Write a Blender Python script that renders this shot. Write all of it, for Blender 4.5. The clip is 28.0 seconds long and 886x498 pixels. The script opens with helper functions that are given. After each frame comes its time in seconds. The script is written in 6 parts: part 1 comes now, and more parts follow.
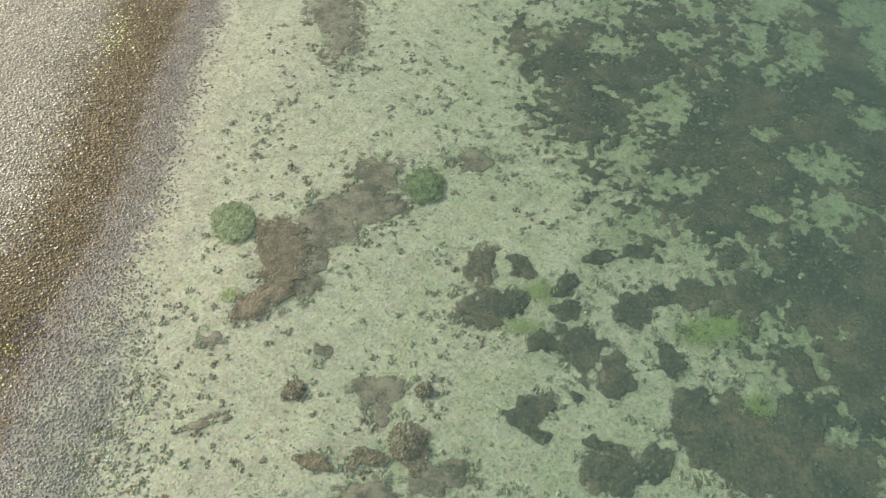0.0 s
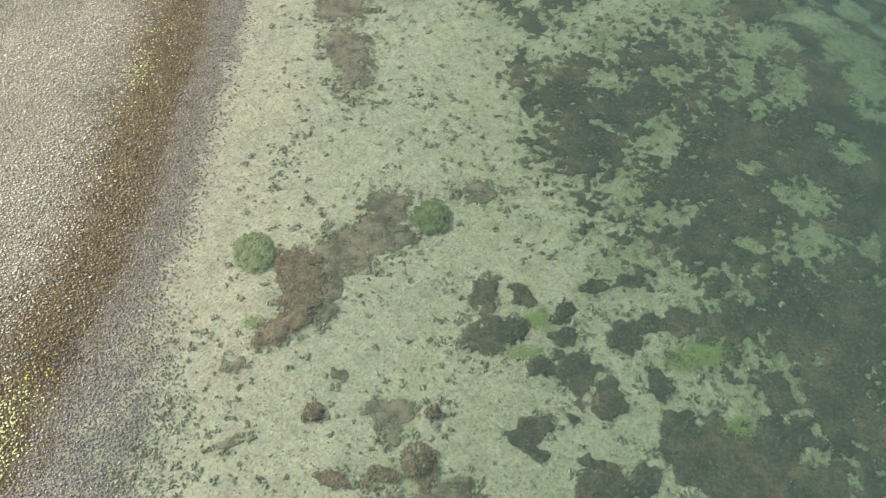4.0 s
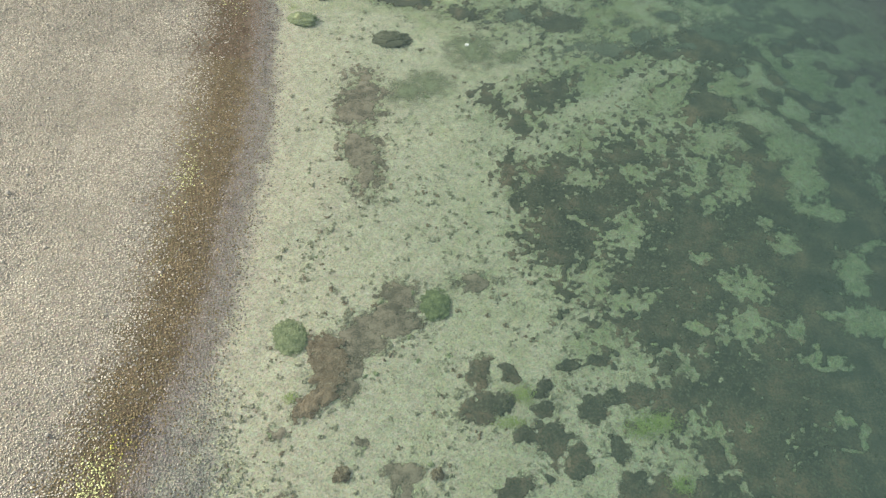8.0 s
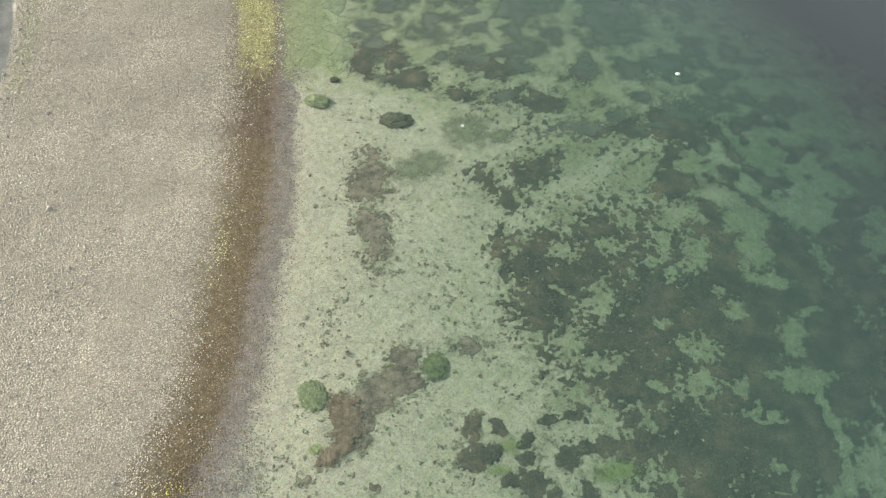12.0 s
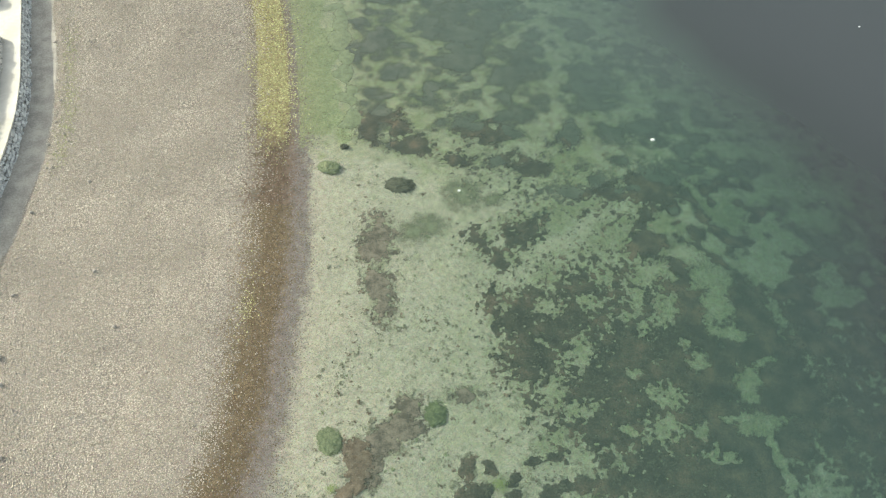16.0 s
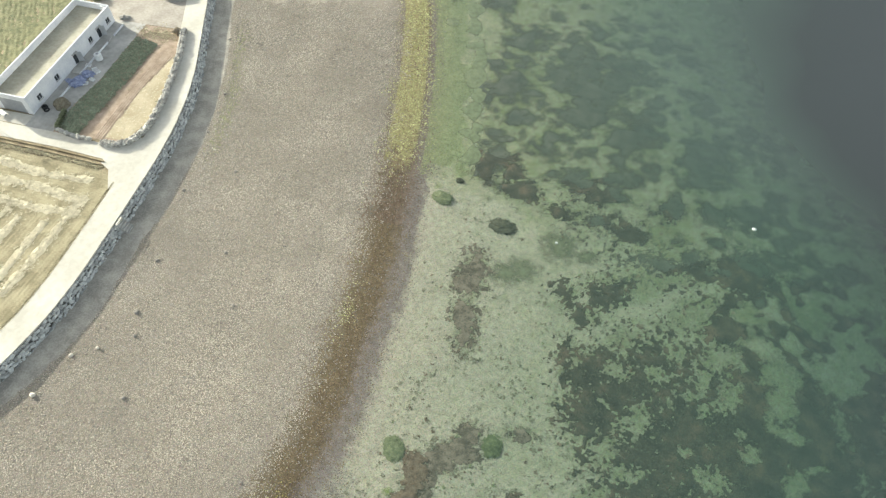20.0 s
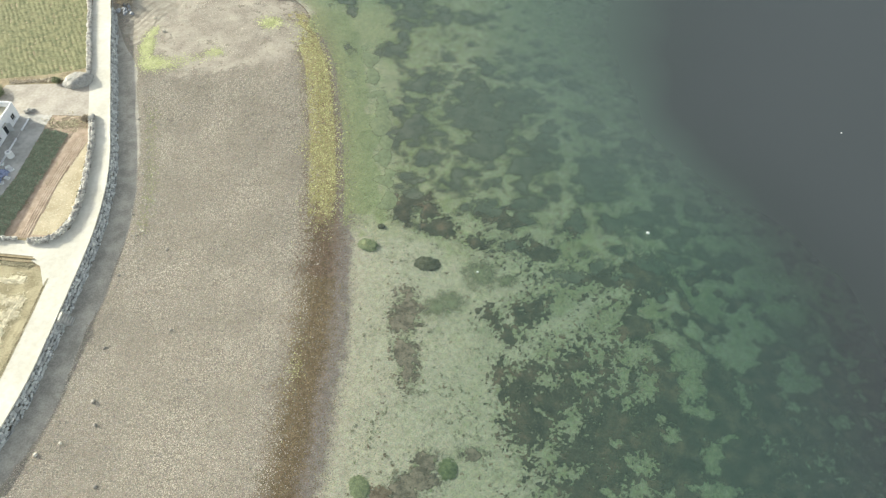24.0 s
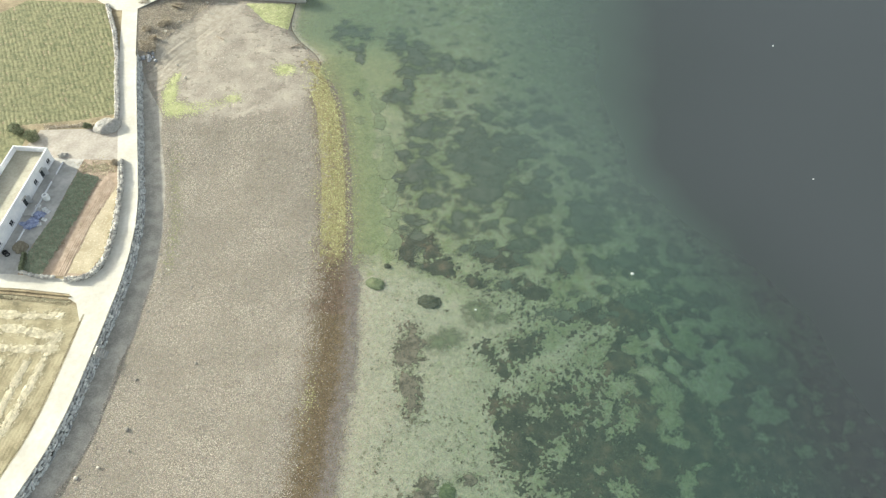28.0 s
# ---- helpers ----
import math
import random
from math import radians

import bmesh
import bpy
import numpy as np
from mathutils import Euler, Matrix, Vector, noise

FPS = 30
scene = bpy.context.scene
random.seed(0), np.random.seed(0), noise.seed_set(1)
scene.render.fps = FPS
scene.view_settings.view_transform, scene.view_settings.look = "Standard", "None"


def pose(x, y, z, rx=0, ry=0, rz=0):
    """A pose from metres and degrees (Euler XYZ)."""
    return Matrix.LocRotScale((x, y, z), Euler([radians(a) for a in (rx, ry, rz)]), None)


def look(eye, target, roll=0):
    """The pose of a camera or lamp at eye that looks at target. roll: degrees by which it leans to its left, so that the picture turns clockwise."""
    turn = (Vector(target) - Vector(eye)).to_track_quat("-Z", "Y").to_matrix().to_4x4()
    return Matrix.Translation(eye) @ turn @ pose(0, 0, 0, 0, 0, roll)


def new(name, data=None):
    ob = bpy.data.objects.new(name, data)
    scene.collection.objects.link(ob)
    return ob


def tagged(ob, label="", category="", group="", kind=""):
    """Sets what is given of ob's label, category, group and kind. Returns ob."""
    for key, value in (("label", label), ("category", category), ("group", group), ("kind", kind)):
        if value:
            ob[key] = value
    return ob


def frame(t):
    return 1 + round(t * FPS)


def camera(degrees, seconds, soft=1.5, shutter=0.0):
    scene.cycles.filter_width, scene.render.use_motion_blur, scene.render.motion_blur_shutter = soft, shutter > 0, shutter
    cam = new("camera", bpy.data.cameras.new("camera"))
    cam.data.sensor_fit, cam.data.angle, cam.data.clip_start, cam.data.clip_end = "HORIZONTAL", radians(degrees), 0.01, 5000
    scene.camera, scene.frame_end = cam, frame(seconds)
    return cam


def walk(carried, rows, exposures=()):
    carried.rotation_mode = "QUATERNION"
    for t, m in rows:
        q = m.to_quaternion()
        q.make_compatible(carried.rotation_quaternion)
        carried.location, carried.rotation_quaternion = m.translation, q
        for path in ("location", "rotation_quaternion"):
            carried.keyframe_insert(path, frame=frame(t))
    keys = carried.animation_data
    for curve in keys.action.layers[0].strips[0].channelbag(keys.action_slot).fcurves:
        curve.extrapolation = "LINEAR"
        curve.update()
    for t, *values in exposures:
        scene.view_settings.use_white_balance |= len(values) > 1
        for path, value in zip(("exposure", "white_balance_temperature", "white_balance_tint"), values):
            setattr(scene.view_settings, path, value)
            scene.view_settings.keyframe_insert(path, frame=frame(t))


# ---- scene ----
DEGREES = 63.76
PATH = [  # seconds, eye x y z, turn to the left, tilt, roll
    (0.0, 0.01, 0.00, 34.69, 0.00, -54.91, -0.25),
    (0.5, 0.05, -0.04, 33.76, 0.13, -54.79, -0.38),
    (1.0, 0.10, 0.02, 32.76, 0.18, -55.04, -0.41),
    (1.5, 0.07, 0.15, 32.33, 0.00, -55.23, -0.28),
    (2.0, -0.02, 0.09, 32.82, -0.17, -55.25, -0.04),
    (2.5, -0.10, -0.01, 34.05, -0.22, -55.16, 0.11),
    (3.0, -0.20, -0.03, 35.60, -0.18, -55.25, 0.03),
    (3.5, -0.37, -0.07, 37.11, -0.22, -55.25, 0.10),
    (5.5, -0.62, -0.29, 43.21, -0.08, -55.07, -0.14),
    (6.0, -0.67, -0.41, 44.71, -0.15, -54.96, -0.01),
    (6.5, -0.78, -0.49, 46.14, -0.38, -54.84, 0.17),
    (7.0, -0.79, -0.64, 47.68, -0.40, -54.80, 0.17),
    (7.5, -0.73, -0.66, 49.21, -0.39, -54.83, 0.12),
    (8.0, -0.80, -0.71, 50.81, -0.50, -54.85, 0.12),
    (8.5, -0.90, -0.80, 52.32, -0.65, -54.80, 0.24),
    (9.0, -1.00, -0.89, 53.90, -0.79, -54.77, 0.36),
    (9.5, -1.02, -0.99, 55.50, -0.79, -54.75, 0.34),
    (10.0, -0.98, -1.04, 57.06, -0.76, -54.75, 0.34),
    (10.5, -0.90, -1.11, 58.64, -0.67, -54.73, 0.22),
    (11.0, -0.85, -1.24, 60.26, -0.61, -54.70, 0.10),
    (11.5, -0.83, -1.33, 61.78, -0.62, -54.65, 0.10),
    (12.0, -0.78, -1.49, 63.32, -0.60, -54.56, 0.05),
    (12.5, -0.72, -1.59, 64.91, -0.52, -54.51, -0.05),
    (14.5, -0.66, -2.17, 71.00, -0.53, -54.19, -0.08),
    (15.0, -0.58, -2.17, 72.51, -0.48, -54.20, -0.13),
    (15.5, -0.49, -2.20, 74.08, -0.40, -54.20, -0.27),
    (16.0, -0.46, -2.24, 75.69, -0.41, -54.20, -0.37),
    (16.5, -0.43, -2.25, 77.28, -0.44, -54.20, -0.42),
    (17.0, -0.41, -2.31, 78.87, -0.42, -54.18, -0.48),
    (17.5, -0.43, -2.37, 80.41, -0.45, -54.16, -0.49),
    (18.0, -0.35, -2.53, 81.90, -0.43, -54.07, -0.51),
    (18.1, -0.34, -2.55, 82.16, -0.43, -54.04, -0.34),
    (18.2, -0.33, -2.58, 82.43, 0.10, -54.00, -0.18),
    (18.3, -0.32, -2.60, 82.69, 3.20, -53.97, -0.02),
    (18.4, -0.31, -2.63, 82.95, 7.20, -53.94, 0.14),
    (18.5, -0.30, -2.65, 83.21, 11.07, -53.90, 0.30),
    (18.6, -0.26, -2.72, 83.48, 14.60, -53.92, 0.42),
    (18.7, -0.21, -2.78, 83.74, 18.20, -53.94, 0.54),
    (18.8, -0.17, -2.85, 84.00, 20.30, -53.96, 0.65),
    (18.9, -0.12, -2.91, 84.27, 20.40, -53.98, 0.77),
    (19.0, -0.08, -2.98, 84.53, 20.41, -54.00, 0.89),
    (19.1, -0.03, -2.99, 84.64, 20.41, -54.00, 0.79),
    (19.2, 0.01, -3.00, 84.76, 20.40, -54.00, 0.70),
    (19.3, 0.06, -3.01, 84.88, 19.70, -54.00, 0.60),
    (19.4, 0.11, -3.02, 84.99, 18.00, -54.00, 0.51),
    (19.5, 0.15, -3.03, 85.11, 15.63, -53.99, 0.41),
    (19.6, 0.13, -2.99, 85.10, 13.30, -54.00, 0.37),
    (19.7, 0.11, -2.94, 85.10, 13.05, -54.00, 0.32),
    (19.8, 0.09, -2.90, 85.09, 13.00, -54.01, 0.28),
    (20.0, 0.04, -2.81, 85.08, 12.98, -54.02, 0.19),
    (20.5, 0.03, -2.75, 85.55, 12.74, -54.06, 0.24),
    (21.0, 0.14, -2.89, 86.73, 12.31, -54.01, 0.25),
    (21.5, 0.24, -3.08, 88.22, 11.31, -53.93, 0.17),
    (22.0, 0.32, -3.24, 89.68, 10.45, -53.86, -0.02),
    (22.5, 0.43, -3.43, 91.14, 7.50, -53.74, -0.33),
    (24.5, -0.16, -4.42, 96.75, 2.65, -53.24, -0.15),
    (25.0, -0.18, -4.76, 98.23, 2.75, -53.11, -0.05),
    (25.5, -0.20, -5.04, 99.76, 2.86, -53.03, -0.05),
    (26.0, -0.23, -5.25, 101.27, 2.90, -52.95, -0.03),
    (26.5, -0.22, -5.44, 102.78, 2.89, -52.85, -0.01),
    (27.0, -0.18, -5.65, 104.32, 2.87, -52.81, 0.02),
    (27.5, -0.09, -5.90, 105.84, 2.89, -52.74, -0.03),
    (28.0, 0.08, -6.11, 107.35, 2.98, -52.68, -0.06),
]
EXPOSURES = [(0, 1.13, 6750, 2), (7, 1.09, 6650, 2), (12, 1.11, 6600, 2), (16, 1.13, 6550, 2), (18.6, 1.19, 6500, 2), (19.6, 1.00, 6500, 2), (24.5, 1.03, 6500, 2), (28, 1.07, 6500, 2)]
SUN_STRENGTH, SKY_STRENGTH = 4.85, 0.168
WATER_SWALLOWS, WATER_CLOUDS = (0.21, 0.05, 0.12), 0.37
WATER_SILT, WATER_MURK = (0.062, 0.100, 0.094), (0.053, 0.062, 0.067)
# haze over the northern water, mixed in as a brighter cloud colour
NORTH_HAZE = (0.098, 0.136, 0.126)
SUN_UP, SUN_FROM = 16.3, (-0.925, 0.38)


def sight(x, y, z, turn, tilt, roll):
    a, b = radians(turn), radians(tilt)
    ahead = Vector((-math.sin(a) * math.cos(b), math.cos(a) * math.cos(b), math.sin(b)))
    eye = Vector((x, y, z))
    return look(eye, eye + ahead, roll)


cam = camera(DEGREES, 28.0, soft=1.28)
walk(cam, [(row[0], sight(*row[1:])) for row in PATH], exposures=EXPOSURES)

# ---- world and sun ----
world = bpy.data.worlds.new("world")
scene.world = world
world.use_nodes = True
wt = world.node_tree
sky = wt.nodes.new("ShaderNodeTexSky")
sky.sky_type = "NISHITA"
sky.sun_disc = False
sky.sun_elevation = radians(SUN_UP)
sky.sun_rotation = math.atan2(SUN_FROM[0], SUN_FROM[1])
sky.dust_density = 2.5
sky.air_density = 0.7
sky.ozone_density = 0.5
haze = wt.nodes.new("ShaderNodeHueSaturation")
haze.inputs["Saturation"].default_value = 0.4
wt.links.new(sky.outputs[0], haze.inputs["Color"])
wt.links.new(haze.outputs[0], wt.nodes["Background"].inputs[0])
wt.nodes["Background"].inputs[1].default_value = SKY_STRENGTH

sun_data = bpy.data.lights.new("sun", "SUN")
sun_data.energy = SUN_STRENGTH
sun_data.angle = radians(0.8)
sun_data.color = (1.0, 0.93, 0.82)
sun = new("sun", sun_data)
e = radians(SUN_UP)
sun.matrix_world = look((SUN_FROM[0] * 200 * math.cos(e), SUN_FROM[1] * 200 * math.cos(e), 200 * math.sin(e)), (0, 0, 0))


# ---- materials ----
def mat(name, dark, light, size=1.0, fine=12.0, rough=0.9, bump=0.3, depth=0.05, island=0.0, each=0.0, mid=None, metal=0.0, sharp=0.2):
    """A rough surface: two colours mixed by a coarse and a fine noise, with relief; island or each: how far pieces differ."""
    m = bpy.data.materials.new(name)
    m.use_nodes = True
    t = m.node_tree
    bsdf = t.nodes["Principled BSDF"]
    at = t.nodes.new("ShaderNodeTexCoord")
    coarse, small = t.nodes.new("ShaderNodeTexNoise"), t.nodes.new("ShaderNodeTexNoise")
    coarse.inputs["Scale"].default_value, coarse.inputs["Detail"].default_value = 1 / size, 5
    small.inputs["Scale"].default_value, small.inputs["Detail"].default_value = fine, 3
    for n in (coarse, small):
        t.links.new(at.outputs["Object"], n.inputs["Vector"])
    add = t.nodes.new("ShaderNodeMath")
    add.operation = "ADD"
    half = t.nodes.new("ShaderNodeMath")
    half.operation = "MULTIPLY"
    half.inputs[1].default_value = 0.6
    t.links.new(small.outputs["Fac"], half.inputs[0])
    t.links.new(coarse.outputs["Fac"], add.inputs[0])
    t.links.new(half.outputs[0], add.inputs[1])
    ramp = t.nodes.new("ShaderNodeValToRGB")
    el = ramp.color_ramp.elements
    el[0].position, el[0].color = 0.8 - sharp, (*dark, 1)
    el[1].position, el[1].color = 0.8 + sharp, (*light, 1)
    if mid:
        new_el = el.new(0.8)
        new_el.color = (*mid, 1)
    t.links.new(add.outputs[0], ramp.inputs[0])
    colour = ramp.outputs[0]
    if island or each:
        if island:
            src = t.nodes.new("ShaderNodeNewGeometry").outputs["Random Per Island"]
        else:
            src = t.nodes.new("ShaderNodeObjectInfo").outputs["Random"]
        span = t.nodes.new("ShaderNodeMapRange")
        k = island or each
        span.inputs["To Min"].default_value, span.inputs["To Max"].default_value = 1 - k, 1 + k
        t.links.new(src, span.inputs["Value"])
        hsv = t.nodes.new("ShaderNodeHueSaturation")
        t.links.new(span.outputs[0], hsv.inputs["Value"])
        t.links.new(colour, hsv.inputs["Color"])
        colour = hsv.outputs[0]
    t.links.new(colour, bsdf.inputs["Base Color"])
    bsdf.inputs["Roughness"].default_value = rough
    bsdf.inputs["Metallic"].default_value = metal
    bsdf.inputs["Specular IOR Level"].default_value = 0.2
    if bump:
        b = t.nodes.new("ShaderNodeBump")
        b.inputs["Strength"].default_value, b.inputs["Distance"].default_value = bump, depth
        t.links.new(small.outputs["Fac"], b.inputs["Height"])
        t.links.new(b.outputs[0], bsdf.inputs["Normal"])
    return m


def water_material():
    """Sea water: what it swallows and scatters grows with its depth, cloudy with sediment and green inshore, with haze
    painted into its northern colour, and its skin mirrors the sky.
    """
    m = bpy.data.materials.new("sea_water")
    m.use_nodes = True
    t = m.node_tree
    t.nodes.clear()
    out = t.nodes.new("ShaderNodeOutputMaterial")
    depth = t.nodes.new("ShaderNodeAttribute")
    depth.attribute_name = "depth"

    cloudy = t.nodes.new("ShaderNodeAttribute")
    cloudy.attribute_name = "cloudy"
    silty = t.nodes.new("ShaderNodeAttribute")
    silty.attribute_name = "silty"

    def power(rate, by=depth):
        n = t.nodes.new("ShaderNodeMath")
        n.operation = "POWER"
        n.inputs[0].default_value = math.exp(-rate)
        t.links.new(by.outputs["Fac"], n.inputs[1])
        return n.outputs[0]

    tint = t.nodes.new("ShaderNodeCombineColor")
    for n, rate in enumerate(WATER_SWALLOWS):
        t.links.new(power(rate), tint.inputs[n])
    clear = t.nodes.new("ShaderNodeBsdfTransparent")
    t.links.new(tint.outputs[0], clear.inputs[0])
    murk = t.nodes.new("ShaderNodeBsdfDiffuse")
    clearer = t.nodes.new("ShaderNodeMapRange")
    clearer.inputs["From Min"].default_value, clearer.inputs["From Max"].default_value = 1.3, 3.4
    t.links.new(depth.outputs["Fac"], clearer.inputs["Value"])
    cloud_colour = t.nodes.new("ShaderNodeMixRGB")
    silt_haze = t.nodes.new("ShaderNodeMixRGB")
    silt_haze.inputs[1].default_value, silt_haze.inputs[2].default_value = (*WATER_SILT, 1), (*NORTH_HAZE, 1)
    t.links.new(silty.outputs["Fac"], silt_haze.inputs[0])
    t.links.new(silt_haze.outputs[0], cloud_colour.inputs[1])
    cloud_colour.inputs[2].default_value = (*WATER_MURK, 1)
    t.links.new(clearer.outputs[0], cloud_colour.inputs[0])
    t.links.new(cloud_colour.outputs[0], murk.inputs[0])
    body = t.nodes.new("ShaderNodeMixShader")
    t.links.new(power(WATER_CLOUDS, cloudy), body.inputs[0])
    t.links.new(murk.outputs[0], body.inputs[1])
    t.links.new(clear.outputs[0], body.inputs[2])
    at = t.nodes.new("ShaderNodeTexCoord")
    stretch = t.nodes.new("ShaderNodeMapping")
    stretch.inputs["Scale"].default_value = (0.8, 2.2, 1)
    stretch.inputs["Rotation"].default_value = (0, 0, radians(15))
    ripple = t.nodes.new("ShaderNodeTexNoise")
    ripple.inputs["Scale"].default_value, ripple.inputs["Detail"].default_value = 1.6, 4
    b = t.nodes.new("ShaderNodeBump")
    b.inputs["Strength"].default_value, b.inputs["Distance"].default_value = 0.25, 0.06
    t.links.new(at.outputs["Object"], stretch.inputs[0])
    t.links.new(stretch.outputs[0], ripple.inputs[0])
    t.links.new(ripple.outputs["Fac"], b.inputs["Height"])
    gloss = t.nodes.new("ShaderNodeBsdfGlossy")
    gloss.inputs["Roughness"].default_value = 0.08
    facing = t.nodes.new("ShaderNodeLayerWeight")
    fifth = t.nodes.new("ShaderNodeMath")
    fifth.operation = "POWER"
    fifth.inputs[1].default_value = 5.0
    fresnel = t.nodes.new("ShaderNodeMapRange")
    fresnel.inputs["To Min"].default_value = 0.02
    t.links.new(facing.outputs["Facing"], fifth.inputs[0])
    t.links.new(fifth.outputs[0], fresnel.inputs["Value"])
    t.links.new(b.outputs[0], gloss.inputs["Normal"])
    t.links.new(b.outputs[0], facing.inputs["Normal"])
    top = t.nodes.new("ShaderNodeMixShader")
    t.links.new(fresnel.outputs[0], top.inputs[0])
    t.links.new(body.outputs[0], top.inputs[1])
    t.links.new(gloss.outputs[0], top.inputs[2])
    t.links.new(top.outputs[0], out.inputs[0])
    return m


def shore_material():
    """Beach and sea floor in one: pale shingle (its ground darkened as shade between the cobbles), brown weedy stones,
    wet grey stones and gravelly sand follow each other by the distance from the waterline, with ragged borders; a green
    film lies where "algae" is high."""
    m = mat("beach_and_sea_floor", (0.76, 0.76, 0.76), (1.0, 1.0, 1.0), size=0.7, fine=9.0, bump=0.5, depth=0.05, sharp=0.22)
    t = m.node_tree
    bsdf = t.nodes["Principled BSDF"]
    grain = bsdf.inputs["Base Color"].links[0].from_socket
    at = t.nodes.new("ShaderNodeTexCoord")
    blot = t.nodes.new("ShaderNodeTexNoise")
    blot.inputs["Scale"].default_value, blot.inputs["Detail"].default_value = 0.7, 7
    t.links.new(at.outputs["Object"], blot.inputs["Vector"])

    def reading(name, spread):
        a = t.nodes.new("ShaderNodeAttribute")
        a.attribute_name = name
        k = t.nodes.new("ShaderNodeMath")
        k.operation = "MULTIPLY_ADD"
        k.inputs[1].default_value = spread
        t.links.new(blot.outputs["Fac"], k.inputs[0])
        t.links.new(a.outputs["Fac"], k.inputs[2])
        return k.outputs[0]

    def over(under, colour, value, lo, hi, blend="MIX"):
        span = t.nodes.new("ShaderNodeMapRange")
        span.inputs["From Min"].default_value, span.inputs["From Max"].default_value = lo, hi
        t.links.new(value, span.inputs["Value"])
        mix = t.nodes.new("ShaderNodeMixRGB")
        mix.blend_type = blend
        mix.inputs[2].default_value = (*colour, 1)
        t.links.new(span.outputs[0], mix.inputs[0])
        if isinstance(under, tuple):
            mix.inputs[1].default_value = (*under, 1)
        else:
            t.links.new(under, mix.inputs[1])
        return mix.outputs[0]

    band = reading("band", 5.0)
    # first colour: shingle ground, painted dark for the shaded gaps between cobbles
    c = over((0.27, 0.24, 0.195), (0.15, 0.118, 0.075), band, -4.2, -0.6)
    c = over(c, (0.25, 0.215, 0.19), band, 1.8, 4.0)
    c = over(c, (0.42, 0.378, 0.29), band, 4.5, 6.2)
    c = over(c, (0.34, 0.30, 0.15), reading("gold", 0.5), 0.6, 0.9)
    c = over(c, (0.71, 0.79, 0.60), reading("algae", 1.0), 0.55, 1.3, "MULTIPLY")
    c = over(c, (0.68, 0.74, 0.64), reading("weed", 0.9), 0.6, 1.45, "MULTIPLY")
    c = over(c, (0.295, 0.31, 0.17), reading("stones", 0.5), 0.5, 1.0)
    pebble = t.nodes.new("ShaderNodeTexVoronoi")
    pebble.inputs["Scale"].default_value = 8.0
    t.links.new(at.outputs["Object"], pebble.inputs["Vector"])
    dull = t.nodes.new("ShaderNodeHueSaturation")
    dull.inputs["Saturation"].default_value = 0.25
    t.links.new(pebble.outputs["Color"], dull.inputs["Color"])
    c_mix = t.nodes.new("ShaderNodeMixRGB")
    c_mix.blend_type = "OVERLAY"
    c_mix.inputs[0].default_value = 0.4
    t.links.new(c, c_mix.inputs[1])
    t.links.new(dull.outputs[0], c_mix.inputs[2])
    c = c_mix.outputs[0]
    last = t.nodes.new("ShaderNodeMixRGB")
    last.blend_type = "MULTIPLY"
    last.inputs[0].default_value = 1.0
    t.links.new(c, last.inputs[1])
    t.links.new(grain, last.inputs[2])
    t.links.new(last.outputs[0], bsdf.inputs["Base Color"])
    return m


SHORE = shore_material()
SOIL = mat("dry_soil", (0.20, 0.16, 0.10), (0.36, 0.30, 0.19), size=2.0, fine=3.0)
COBBLE = mat("pale_cobble", (0.335, 0.297, 0.236), (0.535, 0.48, 0.392), size=9.0, fine=6.0, bump=0.15, island=0.25)
DARK_COBBLE = mat("grey_cobble", (0.19, 0.178, 0.155), (0.36, 0.335, 0.295), size=2.0, fine=6.0, bump=0.2, island=0.3)
BROWN_COBBLE = mat("weedy_brown_cobble", (0.128, 0.100, 0.056), (0.28, 0.216, 0.126), size=0.9, fine=6.0, bump=0.3, island=0.24)
YELLOW_COBBLE = mat("weedy_yellow_cobble", (0.31, 0.305, 0.13), (0.62, 0.62, 0.32), size=0.9, fine=6.0, bump=0.3, island=0.45)
RUST_COBBLE = mat("weedy_rust_cobble", (0.135, 0.098, 0.070), (0.285, 0.205, 0.146), size=0.9, fine=6.0, bump=0.3, island=0.24)
WET_COBBLE = mat("wet_grey_cobble", (0.165, 0.14, 0.122), (0.325, 0.285, 0.25), size=1.2, fine=6.0, bump=0.2, rough=0.85, island=0.26)
ALGAE_COBBLE = mat("green_algae_cobble", (0.225, 0.24, 0.125), (0.38, 0.39, 0.205), size=1.5, fine=6.0, bump=0.2, island=0.22)
MEADOW = mat("dark_seaweed", (0.054, 0.055, 0.042), (0.20, 0.142, 0.102), size=2.2, fine=6.0, bump=0.25, depth=0.05, mid=(0.095, 0.087, 0.065))
# the far beds' weed: haze put into a paler, greyer colour
FAR_MEADOW = mat("hazed_seaweed", (0.092, 0.098, 0.078), (0.168, 0.163, 0.128), size=2.4, fine=4.0, bump=0.2, depth=0.05)
TUFT_WEED = mat("sparse_dark_seaweed", (0.19, 0.18, 0.125), (0.34, 0.31, 0.22), size=0.6, fine=7.0, bump=0.6, island=0.25)
BROWN_CARPET = mat("brown_seaweed_carpet", (0.15, 0.105, 0.07), (0.31, 0.225, 0.16), size=0.6, fine=6.0, bump=0.8, depth=0.1)
BROWN_WEED = mat("brown_seaweed", (0.135, 0.10, 0.07), (0.31, 0.235, 0.17), size=0.5, fine=7.0, bump=0.9, depth=0.12, island=0.25)
GREEN_WEED = mat("green_seaweed", (0.155, 0.18, 0.098), (0.285, 0.30, 0.17), size=0.5, fine=7.0, bump=0.6, depth=0.1, island=0.2)
MEADOW_FROND = mat("dark_seaweed_frond", (0.065, 0.066, 0.045), (0.17, 0.155, 0.11), size=0.9, fine=5.0, bump=0.4, island=0.2)
